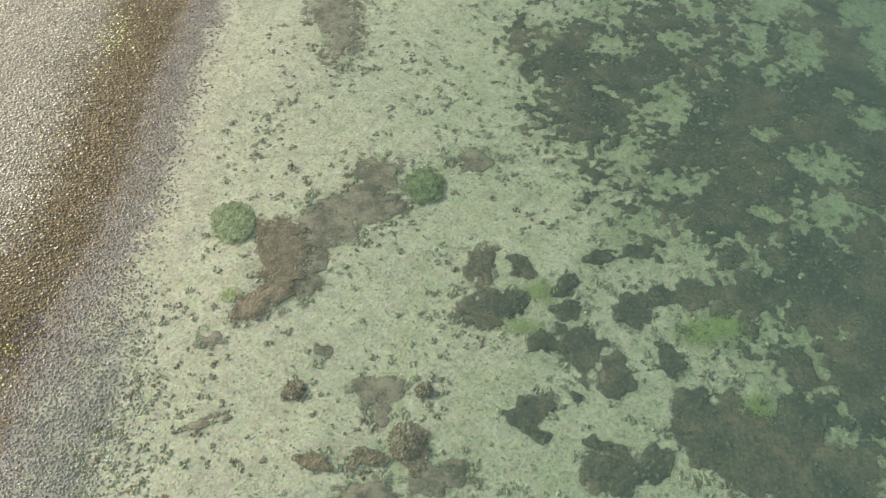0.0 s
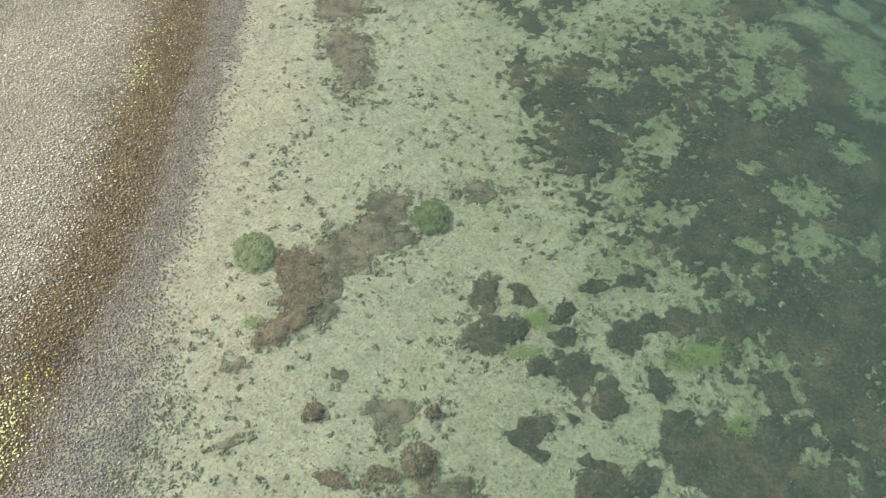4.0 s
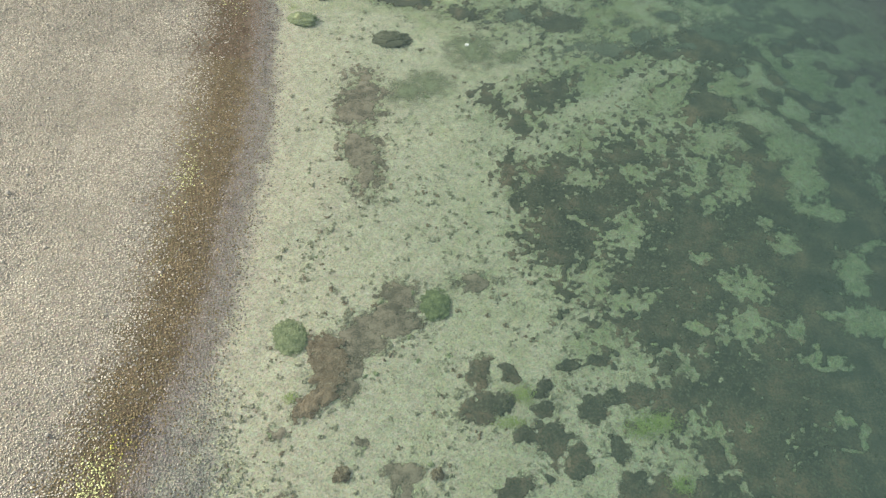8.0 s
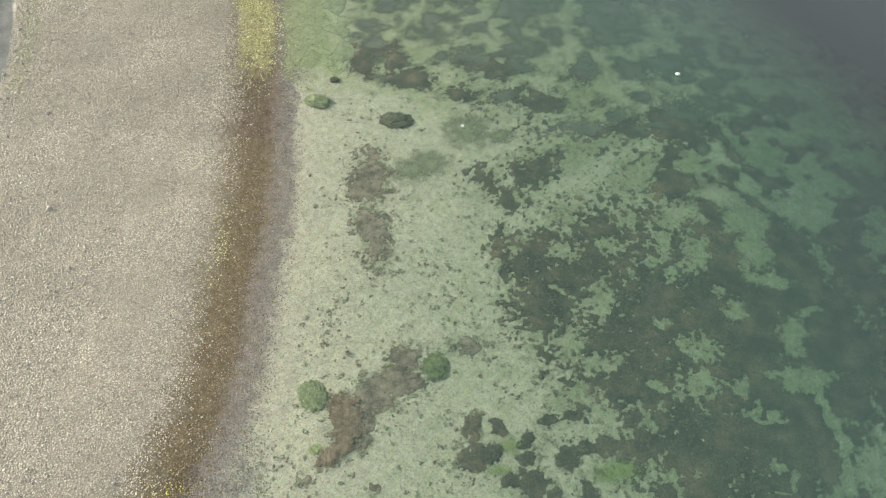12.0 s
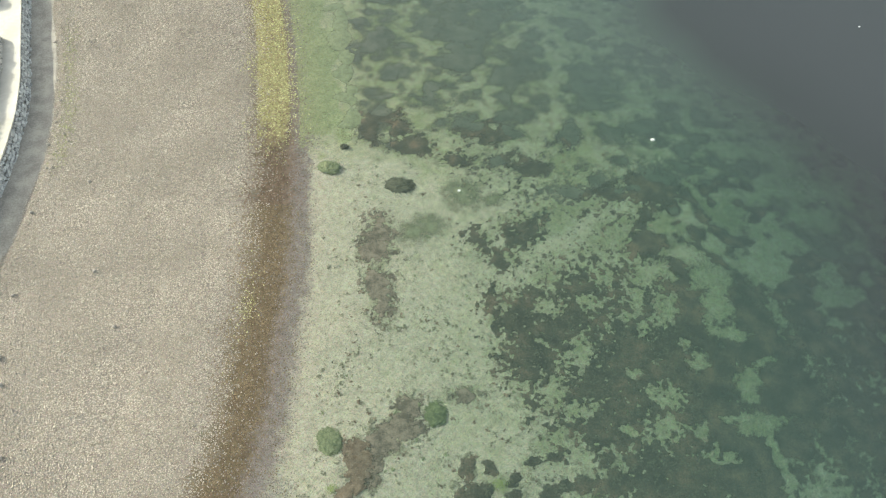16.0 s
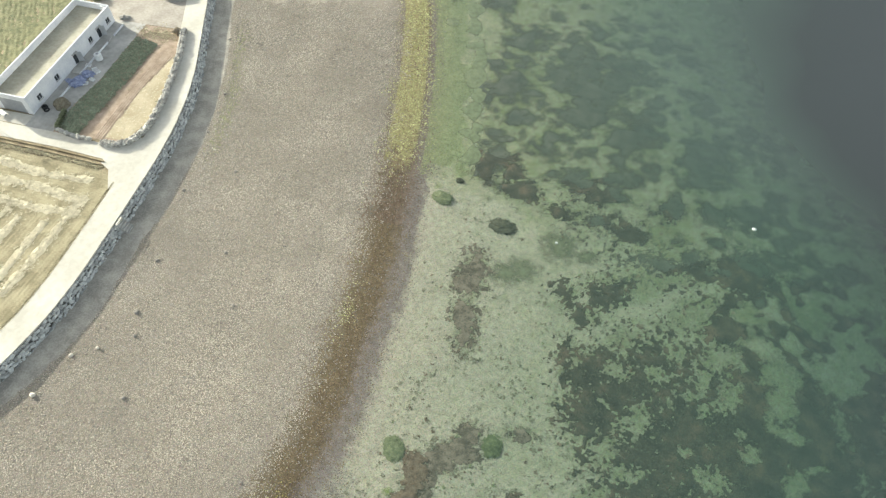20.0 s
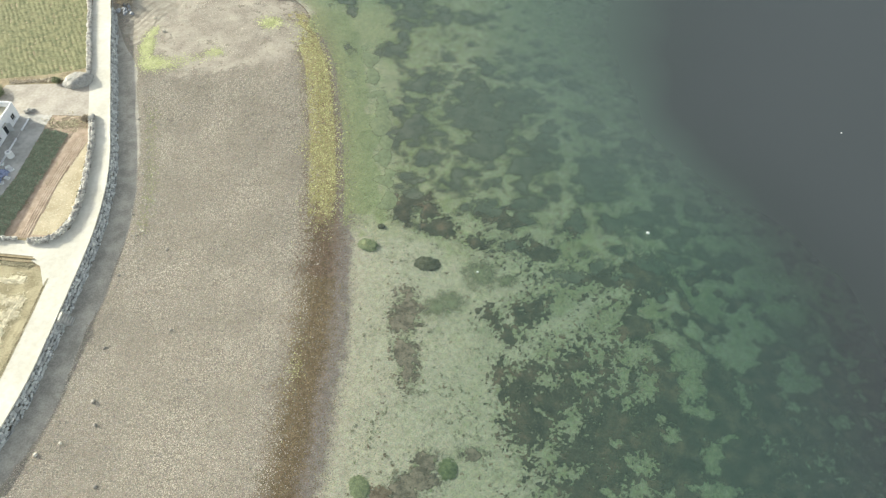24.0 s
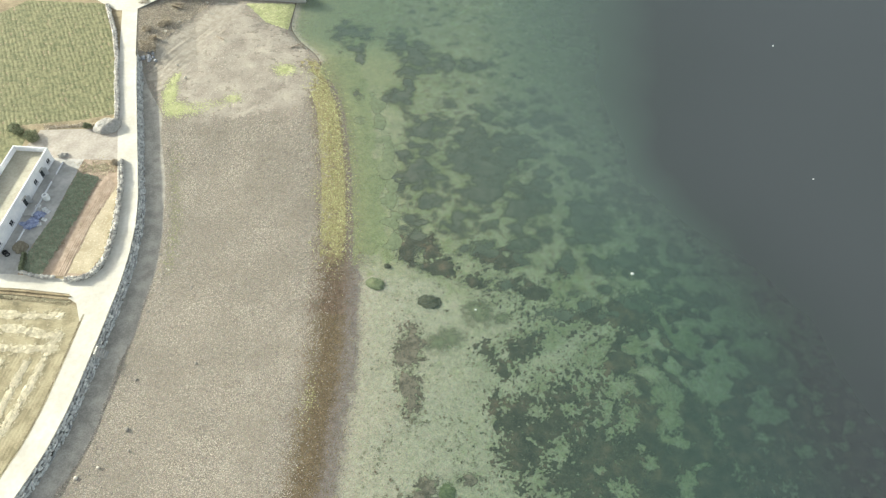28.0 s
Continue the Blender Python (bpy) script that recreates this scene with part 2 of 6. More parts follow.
YELLOW_WEED = mat("yellow_green_algae", (0.20, 0.25, 0.08), (0.32, 0.36, 0.14), size=0.8, fine=7.0, bump=0.5)
BRIGHT_ALGAE = mat("bright_green_algae", (0.38, 0.405, 0.195), (0.55, 0.56, 0.30), size=1.5, fine=4.0, bump=0.4, island=0.2)
CONCRETE = mat("pale_concrete", (0.50, 0.475, 0.405), (0.63, 0.605, 0.53), size=6.0, fine=1.5, bump=0.1, depth=0.02)
YARD = mat("grey_concrete", (0.34, 0.33, 0.30), (0.52, 0.50, 0.46), size=4.0, fine=1.2, bump=0.1)
DIRT = mat("pale_dirt", (0.31, 0.28, 0.235), (0.455, 0.415, 0.36), size=3.0, fine=2.0, bump=0.3)
WALL_STONE = mat("sea_wall_stone", (0.35, 0.355, 0.34), (0.58, 0.58, 0.545), size=1.0, fine=5.0, bump=0.5, each=0.3)
WALL_REST = mat("sea_wall_stone_joined", (0.35, 0.355, 0.34), (0.58, 0.58, 0.545), size=1.0, fine=5.0, bump=0.5, island=0.3)
FIELD_STONE = mat("field_wall_stone", (0.33, 0.31, 0.28), (0.58, 0.56, 0.50), size=1.0, fine=5.0, bump=0.5, island=0.35)
MORTAR = mat("dark_joint", (0.17, 0.168, 0.155), (0.28, 0.275, 0.26), size=1.0)
WHITE_WALL = mat("white_render", (0.66, 0.67, 0.69), (0.80, 0.80, 0.80), size=2.5, fine=3.0, bump=0.08, depth=0.02)
ROOF = mat("grey_roof_coating", (0.33, 0.31, 0.24), (0.46, 0.435, 0.345), size=3.0, fine=2.0, bump=0.1)
STUBBLE = mat("stubble_ground", (0.23, 0.20, 0.12), (0.38, 0.335, 0.215), size=2.2, fine=4.0, bump=0.6, sharp=0.14)
STRAW = mat("dry_straw", (0.44, 0.395, 0.27), (0.68, 0.62, 0.46), size=0.8, fine=8.0, bump=0.9, island=0.2)
CROP = mat("green_crop", (0.15, 0.17, 0.09), (0.26, 0.275, 0.15), size=1.5, fine=5.0, bump=0.6, island=0.15)
CROP_SOIL = mat("field_soil", (0.138, 0.145, 0.075), (0.24, 0.235, 0.125), size=1.6, fine=1.6, bump=0.6, sharp=0.15)
DARK_CROP = mat("dark_green_crop", (0.21, 0.24, 0.16), (0.36, 0.39, 0.27), size=0.8, fine=6.0, bump=0.6, island=0.25)
RED_SOIL = mat("red_brown_soil", (0.29, 0.22, 0.16), (0.43, 0.34, 0.26), size=1.2, fine=4.0, bump=0.5)
DRY_GRASS = mat("dry_grass", (0.34, 0.30, 0.19), (0.56, 0.50, 0.34), size=0.9, fine=6.0, bump=0.6, island=0.35)
SHRUB = mat("dry_brown_shrub", (0.34, 0.29, 0.21), (0.55, 0.48, 0.37), size=0.7, fine=6.0, bump=0.6, island=0.35)
BUSH = mat("dusty_green_bush", (0.17, 0.19, 0.11), (0.34, 0.36, 0.22), size=0.7, fine=6.0, bump=0.6, island=0.4)
WOOD = mat("grey_driftwood", (0.22, 0.18, 0.13), (0.45, 0.38, 0.30), size=0.4, fine=9.0)
WHITE_PLASTIC = mat("white_plastic", (0.72, 0.72, 0.70), (0.84, 0.84, 0.82), size=0.6, fine=6.0, rough=0.45, bump=0.05)
BLUE_TARP = mat("blue_tarpaulin", (0.20, 0.23, 0.36), (0.40, 0.44, 0.58), size=0.6, fine=5.0, rough=0.5, bump=0.4)
DARK_GLASS = mat("dark_window_glass", (0.03, 0.035, 0.04), (0.07, 0.075, 0.08), size=1.0, rough=0.08, bump=0)
ALUMINIUM = mat("pale_window_frame", (0.50, 0.51, 0.52), (0.64, 0.64, 0.64), size=1.0, rough=0.4, bump=0, metal=0.3)
GREY_METAL = mat("grey_shutter_metal", (0.30, 0.31, 0.32), (0.44, 0.44, 0.44), size=1.5, rough=0.5, bump=0.05)
RUBBER = mat("black_rubber", (0.02, 0.02, 0.02), (0.06, 0.06, 0.06), size=0.5, fine=8.0)
GRAVEL = mat("grey_gravel_heap", (0.26, 0.25, 0.225), (0.42, 0.405, 0.365), size=0.8, fine=6.0, bump=0.7)
APRON = mat("bare_gravel", (0.26, 0.245, 0.21), (0.44, 0.41, 0.35), size=2.0, fine=4.0, bump=0.6)
WATER = water_material()


# ---- mesh helpers ----
def raw(name, verts, faces, material, parent=None, smooth=False):
    """One mesh object from numpy arrays: verts n x 3, faces n x 3 or n x 4."""
    verts, faces = np.asarray(verts, np.float32), np.asarray(faces, np.int32)
    me = bpy.data.meshes.new(name)
    k = faces.shape[1]
    me.vertices.add(len(verts))
    me.vertices.foreach_set("co", verts.ravel())
    me.loops.add(faces.size)
    me.loops.foreach_set("vertex_index", faces.ravel())
    me.polygons.add(len(faces))
    me.polygons.foreach_set("loop_start", np.arange(0, faces.size, k, dtype=np.int32))
    me.polygons.foreach_set("use_smooth", np.full(len(faces), smooth))
    me.update(calc_edges=True)
    for m in material if isinstance(material, (list, tuple)) else (material,):
        me.materials.append(m)
    ob = new(name, me)
    if parent:
        ob.parent = parent
    return ob


def part(name, bm, material, parent=None, label="", smooth=False):
    me = bpy.data.meshes.new(name)
    bm.to_mesh(me)
    bm.free()
    me.materials.append(material)
    if smooth:
        me.polygons.foreach_set("use_smooth", np.ones(len(me.polygons), bool))
    ob = new(name, me)
    if parent:
        ob.parent = parent
    if label:
        tagged(ob, label)
    return ob


def thing(name, place, label, category, group="", kind="", turn=0):
    ob = new(name)
    ob.matrix_world = pose(*place, 0, 0, turn)
    return tagged(ob, label, category, group, kind)


def block(x0, x1, y0, y1, z0, z1, bevel=0.02, bm=None):
    bm = bm or bmesh.new()
    r = bmesh.ops.create_cube(bm, size=1.0)
    for v in r["verts"]:
        v.co = ((x0 + x1) / 2 + v.co.x * (x1 - x0), (y0 + y1) / 2 + v.co.y * (y1 - y0), (z0 + z1) / 2 + v.co.z * (z1 - z0))
    if bevel:
        edges = list({ed for v in r["verts"] for ed in v.link_edges})
        bmesh.ops.bevel(bm, geom=edges, offset=bevel, segments=1, affect="EDGES")
    return bm


def tube(r0, r1, z0, z1, n=14, bevel=0.0, bm=None):
    bm = bm or bmesh.new()
    r = bmesh.ops.create_cone(bm, cap_ends=True, segments=n, radius1=r0, radius2=r1, depth=z1 - z0)
    for v in r["verts"]:
        v.co.z += (z0 + z1) / 2
    if bevel:
        bmesh.ops.bevel(bm, geom=[ed for ed in bm.edges if len(ed.link_faces) == 2 and ed.calc_face_angle() > 0.8], offset=bevel, segments=2, affect="EDGES")
    return bm


def hashed(i, j, seed):
    h = (i.astype(np.int64) * 374761393 + j.astype(np.int64) * 668265263 + seed * 974634) & 0xFFFFFFFF
    h = ((h ^ (h >> 13)) * 1274126177) & 0xFFFFFFFF
    return ((h ^ (h >> 16)) & 0xFFFFFF) / float(0xFFFFFF)


def value(x, y, seed=0):
    x, y = np.asarray(x, float), np.asarray(y, float)
    i, j = np.floor(x), np.floor(y)
    u, v = x - i, y - j
    u, v = u * u * (3 - 2 * u), v * v * (3 - 2 * v)
    a, b, c, d = hashed(i, j, seed), hashed(i + 1, j, seed), hashed(i, j + 1, seed), hashed(i + 1, j + 1, seed)
    return (a * (1 - u) + b * u) * (1 - v) + (c * (1 - u) + d * u) * v


def fbm(x, y, seed=0, octaves=3):
    """Noise from -1 to 1."""
    total, amp, norm = 0.0, 1.0, 0.0
    for k in range(octaves):
        total = total + amp * (value(x * 2**k + 17.3 * k, y * 2**k - 9.1 * k, seed + k) * 2 - 1)
        norm += amp
        amp *= 0.55
    return total / norm * 1.5


T = (1 + 5**0.5) / 2
ICO_V = np.array([(-1, T, 0), (1, T, 0), (-1, -T, 0), (1, -T, 0), (0, -1, T), (0, 1, T), (0, -1, -T), (0, 1, -T), (T, 0, -1), (T, 0, 1), (-T, 0, -1), (-T, 0, 1)]) / 1.902
ICO_F = np.array([(0, 11, 5), (0, 5, 1), (0, 1, 7), (0, 7, 10), (0, 10, 11), (1, 5, 9), (5, 11, 4), (11, 10, 2), (10, 7, 6), (7, 1, 8), (3, 9, 4), (3, 4, 2), (3, 2, 6), (3, 6, 8), (3, 8, 9), (4, 9, 5), (2, 4, 11), (6, 2, 10), (8, 6, 7), (9, 8, 1)])
OCT_V = np.array([(1, 0.1, 0), (0.1, 1, 0), (-1, -0.1, 0), (-0.1, -1, 0), (0, 0, 1), (0, 0, -0.5)])
OCT_F = np.array([(0, 1, 4), (1, 2, 4), (2, 3, 4), (3, 0, 4), (1, 0, 5), (2, 1, 5), (3, 2, 5), (0, 3, 5)])
rng = np.random.default_rng(7)


def strewn(name, places, sizes, material, parent=None, flat=0.6, rough=0.25, smooth=False, ball=(ICO_V, ICO_F)):
    """Many small lumps in one mesh: each a rough, turned, flattened ball."""
    n = len(places)
    turn = rng.uniform(0, 2 * math.pi, n)
    tilt = rng.normal(0, 0.2, n)
    shape = ball[0][None] * (1 + rng.uniform(-rough, rough, (n, len(ball[0]), 1)))
    shape = shape * (np.stack([np.ones(n), rng.uniform(0.65, 1.0, n), flat * rng.uniform(0.7, 1.3, n)], 1) * np.asarray(sizes)[:, None])[:, None]
    c, s = np.cos(tilt)[:, None], np.sin(tilt)[:, None]
    y, z = shape[..., 1] * c - shape[..., 2] * s, shape[..., 1] * s + shape[..., 2] * c
    c, s = np.cos(turn)[:, None], np.sin(turn)[:, None]
    verts = np.stack([shape[..., 0] * c - y * s, shape[..., 0] * s + y * c, z], -1) + np.asarray(places)[:, None]
    faces = (ball[1][None] + len(ball[0]) * np.arange(n)[:, None, None]).reshape(-1, 3)
    return raw(name, verts.reshape(-1, 3), faces, material, parent, smooth)


def tufts(name, places, sizes, material, parent=None, blades=6, lean=0.7, rise=1.0):
    """Many tufts of pointed leaves in one mesh."""
    n = len(places)
    k = np.arange(blades)
    ang = rng.uniform(0, 6.283, (n, 1)) + k * 6.283 / blades + rng.uniform(-0.4, 0.4, (n, blades))
    size = np.asarray(sizes)[:, None] * rng.uniform(0.6, 1.25, (n, blades))
    out = np.stack([np.cos(ang), np.sin(ang)], -1)
    side = np.stack([-np.sin(ang), np.cos(ang)], -1)
    base = np.asarray(places)[:, None]
    wide = 0.22
    v = np.zeros((n, blades, 4, 3))
    v[..., 0, :] = base
    v[..., 1, :2] = base[..., :2] + (out * lean * 0.55 + side * wide) * size[..., None]
    v[..., 2, :2] = base[..., :2] + out * lean * size[..., None] * 1.1
    v[..., 3, :2] = base[..., :2] + (out * lean * 0.55 - side * wide) * size[..., None]
    v[..., 1, 2] = v[..., 3, 2] = base[..., 2] + size * 0.55 * rise
    v[..., 2, 2] = base[..., 2] + size * rise * rng.uniform(0.4, 1.0, (n, blades))
    faces = np.arange(n * blades * 4).reshape(-1, 4)
    return raw(name, v.reshape(-1, 3), faces, material, parent)


# ---- the lie of the land ----
WALL_Y = [-400, 0, 12, 17, 24, 32, 39, 48, 56, 63, 69, 76, 83, 90, 98, 116, 126, 143, 160, 500]
WALL_X = [-400, -77, -71.3, -67.9, -64.3, -62.3, -61.5, -61.3, -61.2, -61.2, -61.6, -62.6, -64.3, -66.6, -69.2, -75.1, -78.2, -83.1, -88, -186]
SHORE_Y = [-400, 0, 10, 15.5, 20, 24, 30, 38, 48, 60, 70, 80, 95, 112, 122, 132, 138, 143, 160, 500]
SHORE_X = [-200, -26, -23.8, -23.1, -22.4, -21.3, -20.7, -20.7, -20.3, -21.2, -22.3, -23.3, -25.6, -29.2, -33.1, -37.3, -43, -46, -46.5, -60]
LAND, LANE_WIDE = 3.0, 3.7


def curve(ys, xs):
    """A smooth curve x(y) through the given places."""
    fine = np.arange(ys[0], ys[-1] + 0.1, 0.5)
    line = np.interp(fine, ys, xs)
    k = np.hanning(15)
    k /= k.sum()
    soft = np.convolve(np.pad(line, 7, mode="edge"), k, mode="valid")
    return lambda y: np.interp(y, fine, soft)


wall_x, shore_x = curve(WALL_Y, WALL_X), curve(SHORE_Y, SHORE_X)


def step(a, b, x):
    t = np.clip((x - a) / (b - a), 0, 1)
    return t * t * (3 - 2 * t)


def bed(x, y):
    """Height of the beach and the sea floor."""
    x, y = np.asarray(x, float), np.asarray(y, float)
    u = x - shore_x(y)
    up = 1.60 * (1 - np.exp(np.minimum(u, 0) / 11.0))
    q = x + 0.47 * (np.minimum(y, 112) - 70) + 2.5 * fbm(x / 14, y / 14, 5, 2)
    d = np.maximum(u, 0)
    down = 0.055 * np.minimum(d, 6) + 0.017 * np.clip(d - 6, 0, 60) + 0.036 * np.clip(q - 22, 0, 30) + 0.0034 * np.clip(q - 40, 0, 60) ** 2 * (1 - 0.6 * step(95, 140, y))
    down = down + 0.034 * np.clip(x - 24 - 0.12 * y, 0, 40) * step(75, 45, y)
    down = down + 0.35 * step(130, 142, y) * step(-48, -42, x) * step(0, -25, x)
    past = step(123, 131, y) * 1.38 * np.clip(1 - (x - wall_x(y)) / 14.0, 0, 1) * (x >= wall_x(y) - 0.01)
    up = up + past
    lumps = 0.06 * fbm(x / 6, y / 6, 3) * step(1, 8, np.abs(u))
    return up - down + lumps


def ribs(a, b, n):
    return list(np.linspace(a, b, n, endpoint=False))


def clumps(x, y, cell, seed):
    """Round tufts of many sizes: positive inside them, in units of cell, negative between them."""
    x, y = np.asarray(x, float) / cell, np.asarray(y, float) / cell
    i, j = np.floor(x), np.floor(y)
    best = np.full(np.shape(x), -1.0)
    for a in (-1, 0, 1):
        for b in (-1, 0, 1):
            p, q = i + a, j + b
            reach = 0.22 + 0.55 * hashed(p, q, seed + 2)
            best = np.maximum(best, reach - np.hypot(x - p - hashed(p, q, seed), y - q - hashed(p, q, seed + 1)))
    return best


def green_stones(x, y):
    """Where algae coat the stones of the shallows: 1 inside, with a lobed outer rim."""
    u = x - shore_x(y)
    rim = 8.2 + 3.2 * clumps(x, y, 4.2, 31) + 0.8 * fbm(x / 1.2, y / 1.2, 33)
    hollow = step(1.2, 2.2, np.hypot(x + 19.0, (y - 101.2) * 0.8) + 0.4 * fbm(x, y, 34))
    ends = step(71, 76, y + 7 * clumps(x, y, 4.0, 32) + 2 * fbm(x / 1.5, y / 1.5, 32)) * step(131, 123, y + 5 * clumps(x, y, 4.0, 35))
    return step(0.8, 2.2, u) * step(0.6, -0.6, u - rim) * ends * hollow


# one sheet of ground, from the fields over the sea wall's line, down the beach and out under the sea
ys = np.array([-4000, -1500, -500, -150, -50] + ribs(-20, 5, 10) + ribs(5, 60, 70) + ribs(60, 165, 80) + [170, 185, 220, 300, 500, 1500, 4000])
cols = []
for y in ys:
    w, s = float(wall_x(y)), float(shore_x(y))
    cols.append([-4000, -1200, -400, -200, -150] + ribs(-120, w - 0.12, 12) + [w - 0.12] + ribs(w, s, 60) + ribs(s, s + 20, 30) + ribs(s + 20, s + 120, 60) + [s + 160, s + 300, s + 900, 4000])
gx = np.array(cols)
gy = np.repeat(ys[:, None], gx.shape[1], 1)
split = 5 + 12 + 1
sea_from = split + 60
gz = bed(gx, gy)
gz = np.where(np.arange(gx.shape[1])[None] < split, LAND, gz)
n_r, n_c = gx.shape
idx = np.arange(n_r * n_c).reshape(n_r, n_c)
quads = np.stack([idx[:-1, :-1], idx[:-1, 1:], idx[1:, 1:], idx[1:, :-1]], -1).reshape(-1, 4)
ground = raw("ground", np.stack([gx, gy, gz], -1).reshape(-1, 3), quads, [SOIL, SHORE], smooth=False)
of = np.tile(np.where(np.arange(n_c - 1) < split, 0, 1), n_r - 1)
ground.data.polygons.foreach_set("material_index", of.astype(np.int32))
gu = np.clip(gx - shore_x(gy), -60, 60)
line = gy - 71 + 0.30 * (gx + 19) + 2.0 * fbm(gx / 5, gy / 5, 14)
far_out = gu - 3.4 * step(27, 13, gy) * step(2, 6, gu) + 8 * step(124, 132, gy) * np.where(gu > 0, 1, -1)
for name, values in (("band", far_out), ("algae", (0.62 * step(-3, 5, line) * (1 - 0.45 * step(14, 36, gu)) + 0.2 * step(-8, 4, gx) * step(5, -3, line)) * step(0.5, 3, gu) * (1 + 0.5 * step(112, 128, gy))),
                     ("gold", step(67, 80, gy + 4 * fbm(gx / 2, gy / 2, 36)) * step(134, 126, gy) * step(-5.5, -4, gu) * step(0.5, -0.5, gu)),
                     ("stones", green_stones(gx, gy) + step(1.1, 0.9, np.hypot((gx + 31.0) / 4.8, (gy - 127.5) / 4.6)) + step(1.1, 0.9, np.hypot((gx + 28.1) / 3.2, (gy - 141.4) / 3.0)))):
    ground.data.attributes.new(name, "FLOAT", "POINT").data.foreach_set("value", values.astype(np.float32).ravel())
tagged(ground, "beach, sea floor and field ground in one sheet", "ground", kind="structure")

# the sea
wx = np.array(ribs(-75, 90, 166) + [90, 120, 200, 500, 1500, 4000])
wy = np.array([-4000, -1000, -200, -60] + ribs(-30, 170, 200) + [170, 200, 300, 700, 1500, 4000])
WX, WY = np.meshgrid(wx, wy)
n_r, n_c = WX.shape
idx = np.arange(n_r * n_c).reshape(n_r, n_c)
quads = np.stack([idx[:-1, :-1], idx[:-1, 1:], idx[1:, 1:], idx[1:, :-1]], -1).reshape(-1, 4)
centre_y = WY[:-1, :-1].ravel()
keep = WX[1:, 1:].ravel() > shore_x((WY[:-1, :-1].ravel() + WY[1:, 1:].ravel()) / 2) - 4
water = raw("water", np.stack([WX, WY, 0 * WX], -1).reshape(-1, 3), quads[keep], WATER, smooth=True)
deep = np.maximum(-bed(WX, WY), 0)
# haze grows northwards: put into the water's colour and cloudiness
silty = step(66, 105, WY + 0.2 * WX)
for name, values in (("depth", deep), ("cloudy", deep * (1 + 0.6 * silty)), ("silty", silty)):
    water.data.attributes.new(name, "FLOAT", "POINT").data.foreach_set("value", values.astype(np.float32).ravel())
tagged(water, "calm clear green sea water over sand and seaweed", "water", kind="structure")


# ---- lane, sea wall ----
def ribbon(name, line, wide, z, thick, material, label, category="lane"):
    """A slab along a line, wide to the line's left."""
    line = np.array(line, float)
    d = np.gradient(line, axis=0)
    d /= np.linalg.norm(d, axis=1)[:, None]
    left = line + np.stack([-d[:, 1], d[:, 0]], 1) * np.asarray(wide).reshape(-1, 1)
    n = len(line)
    rows = [np.c_[line, np.full(n, z - thick)], np.c_[line, np.full(n, z)], np.c_[left, np.full(n, z)], np.c_[left, np.full(n, z - thick)]]
    v = np.stack(rows, 1).reshape(-1, 3)
    i = np.arange(n - 1)[:, None] * 4
    f = np.concatenate([i + np.array([[a, a + 4, a + 5, a + 1]]) for a in range(3)])
    ends = np.array([[0, 1, 2, 3], [4 * n - 1, 4 * n - 2, 4 * n - 3, 4 * n - 4]])
    return tagged(raw(name, v, np.concatenate([f, ends]), material), label, category, kind="structure")


def along(line, gap):
    """Places every gap metres along a line, with the way it runs there."""
    line = np.array(line, float)
    seg = np.linalg.norm(np.diff(line, axis=0), axis=1)
    s = np.r_[0, np.cumsum(seg)]
    at = np.arange(0, s[-1], gap)
    p = np.stack([np.interp(at, s, line[:, k]) for k in range(2)], 1)
    d = np.gradient(p, axis=0)
    return p, d / np.linalg.norm(d, axis=1)[:, None]


lane_y = np.r_[np.arange(-60, 156, 2.0)]
lane = ribbon("road", np.c_[wall_x(lane_y) - 0.05, lane_y], LANE_WIDE, LAND + 0.06, 0.4, CONCRETE, "narrow pale concrete lane along the sea wall", "road")
side = np.array([(-64.9, 59.4), (-68.5, 60.0), (-78, 60.7), (-88, 60.9), (-97, 61.3), (-110, 61.9), (-150, 63)])[::-1]
side_lane = ribbon("road_side", side, 2.9, LAND + 0.055, 0.3, CONCRETE, "narrow pale concrete side lane between fields", "road")

# sea wall: a leaning core, faced with rough stones
wall_y = np.arange(-40, 127.5, 1.5)
core = ribbon("wall_sea", np.c_[wall_x(wall_y) + 0.34, wall_y], 0.55, LAND - 0.12, 2.3, MORTAR, "sea wall of rough grey stones in dark joints", "wall")
kerb_y = np.arange(-40, 128, 2.0)
kerb = ribbon("trim_kerb", np.c_[wall_x(kerb_y) + 0.24, kerb_y], 0.28, LAND + 0.16, 0.5, CONCRETE, "low pale concrete kerb on the sea wall", "kerb")

# bare gravel below the wall
apron_y = np.arange(-40, 130, 1.5)
pts = []
for y in apron_y:
    w = float(wall_x(y))
    reach = 5.2 + 0.6 * float(fbm(y / 9, 3.0, 5)) - 4.8 * float(step(104, 130, y))
    for u in np.linspace(0.2, 1, 7):
        pts.append((w + u * reach, y, float(bed(w + u * reach, y)) + 0.03 * (1 - u**4)))
i = (np.arange(len(apron_y) - 1)[:, None] * 7 + np.arange(6)[None]).reshape(-1, 1)
tagged(raw("pavement_gravel", pts, i + np.array([[0, 1, 8, 7]]), APRON), "strip of dark bare gravel at the foot of the wall", "gravel", kind="structure")

def inside_track(x, y):
    """The dirt track that runs down to the beach."""
    mid = -72.3 + 0.44 * (y - 121)
    return (np.abs(x - mid) < 3.6) & (y > 117)


# ---- beach stones ----
def jittered(x0, x1, y0, y1, gap):
    xs, ys_ = np.meshgrid(np.arange(x0, x1, gap), np.arange(y0, y1, gap))
    p = np.stack([xs.ravel(), ys_.ravel()], 1)
    return p + rng.uniform(-0.48, 0.48, p.shape) * gap


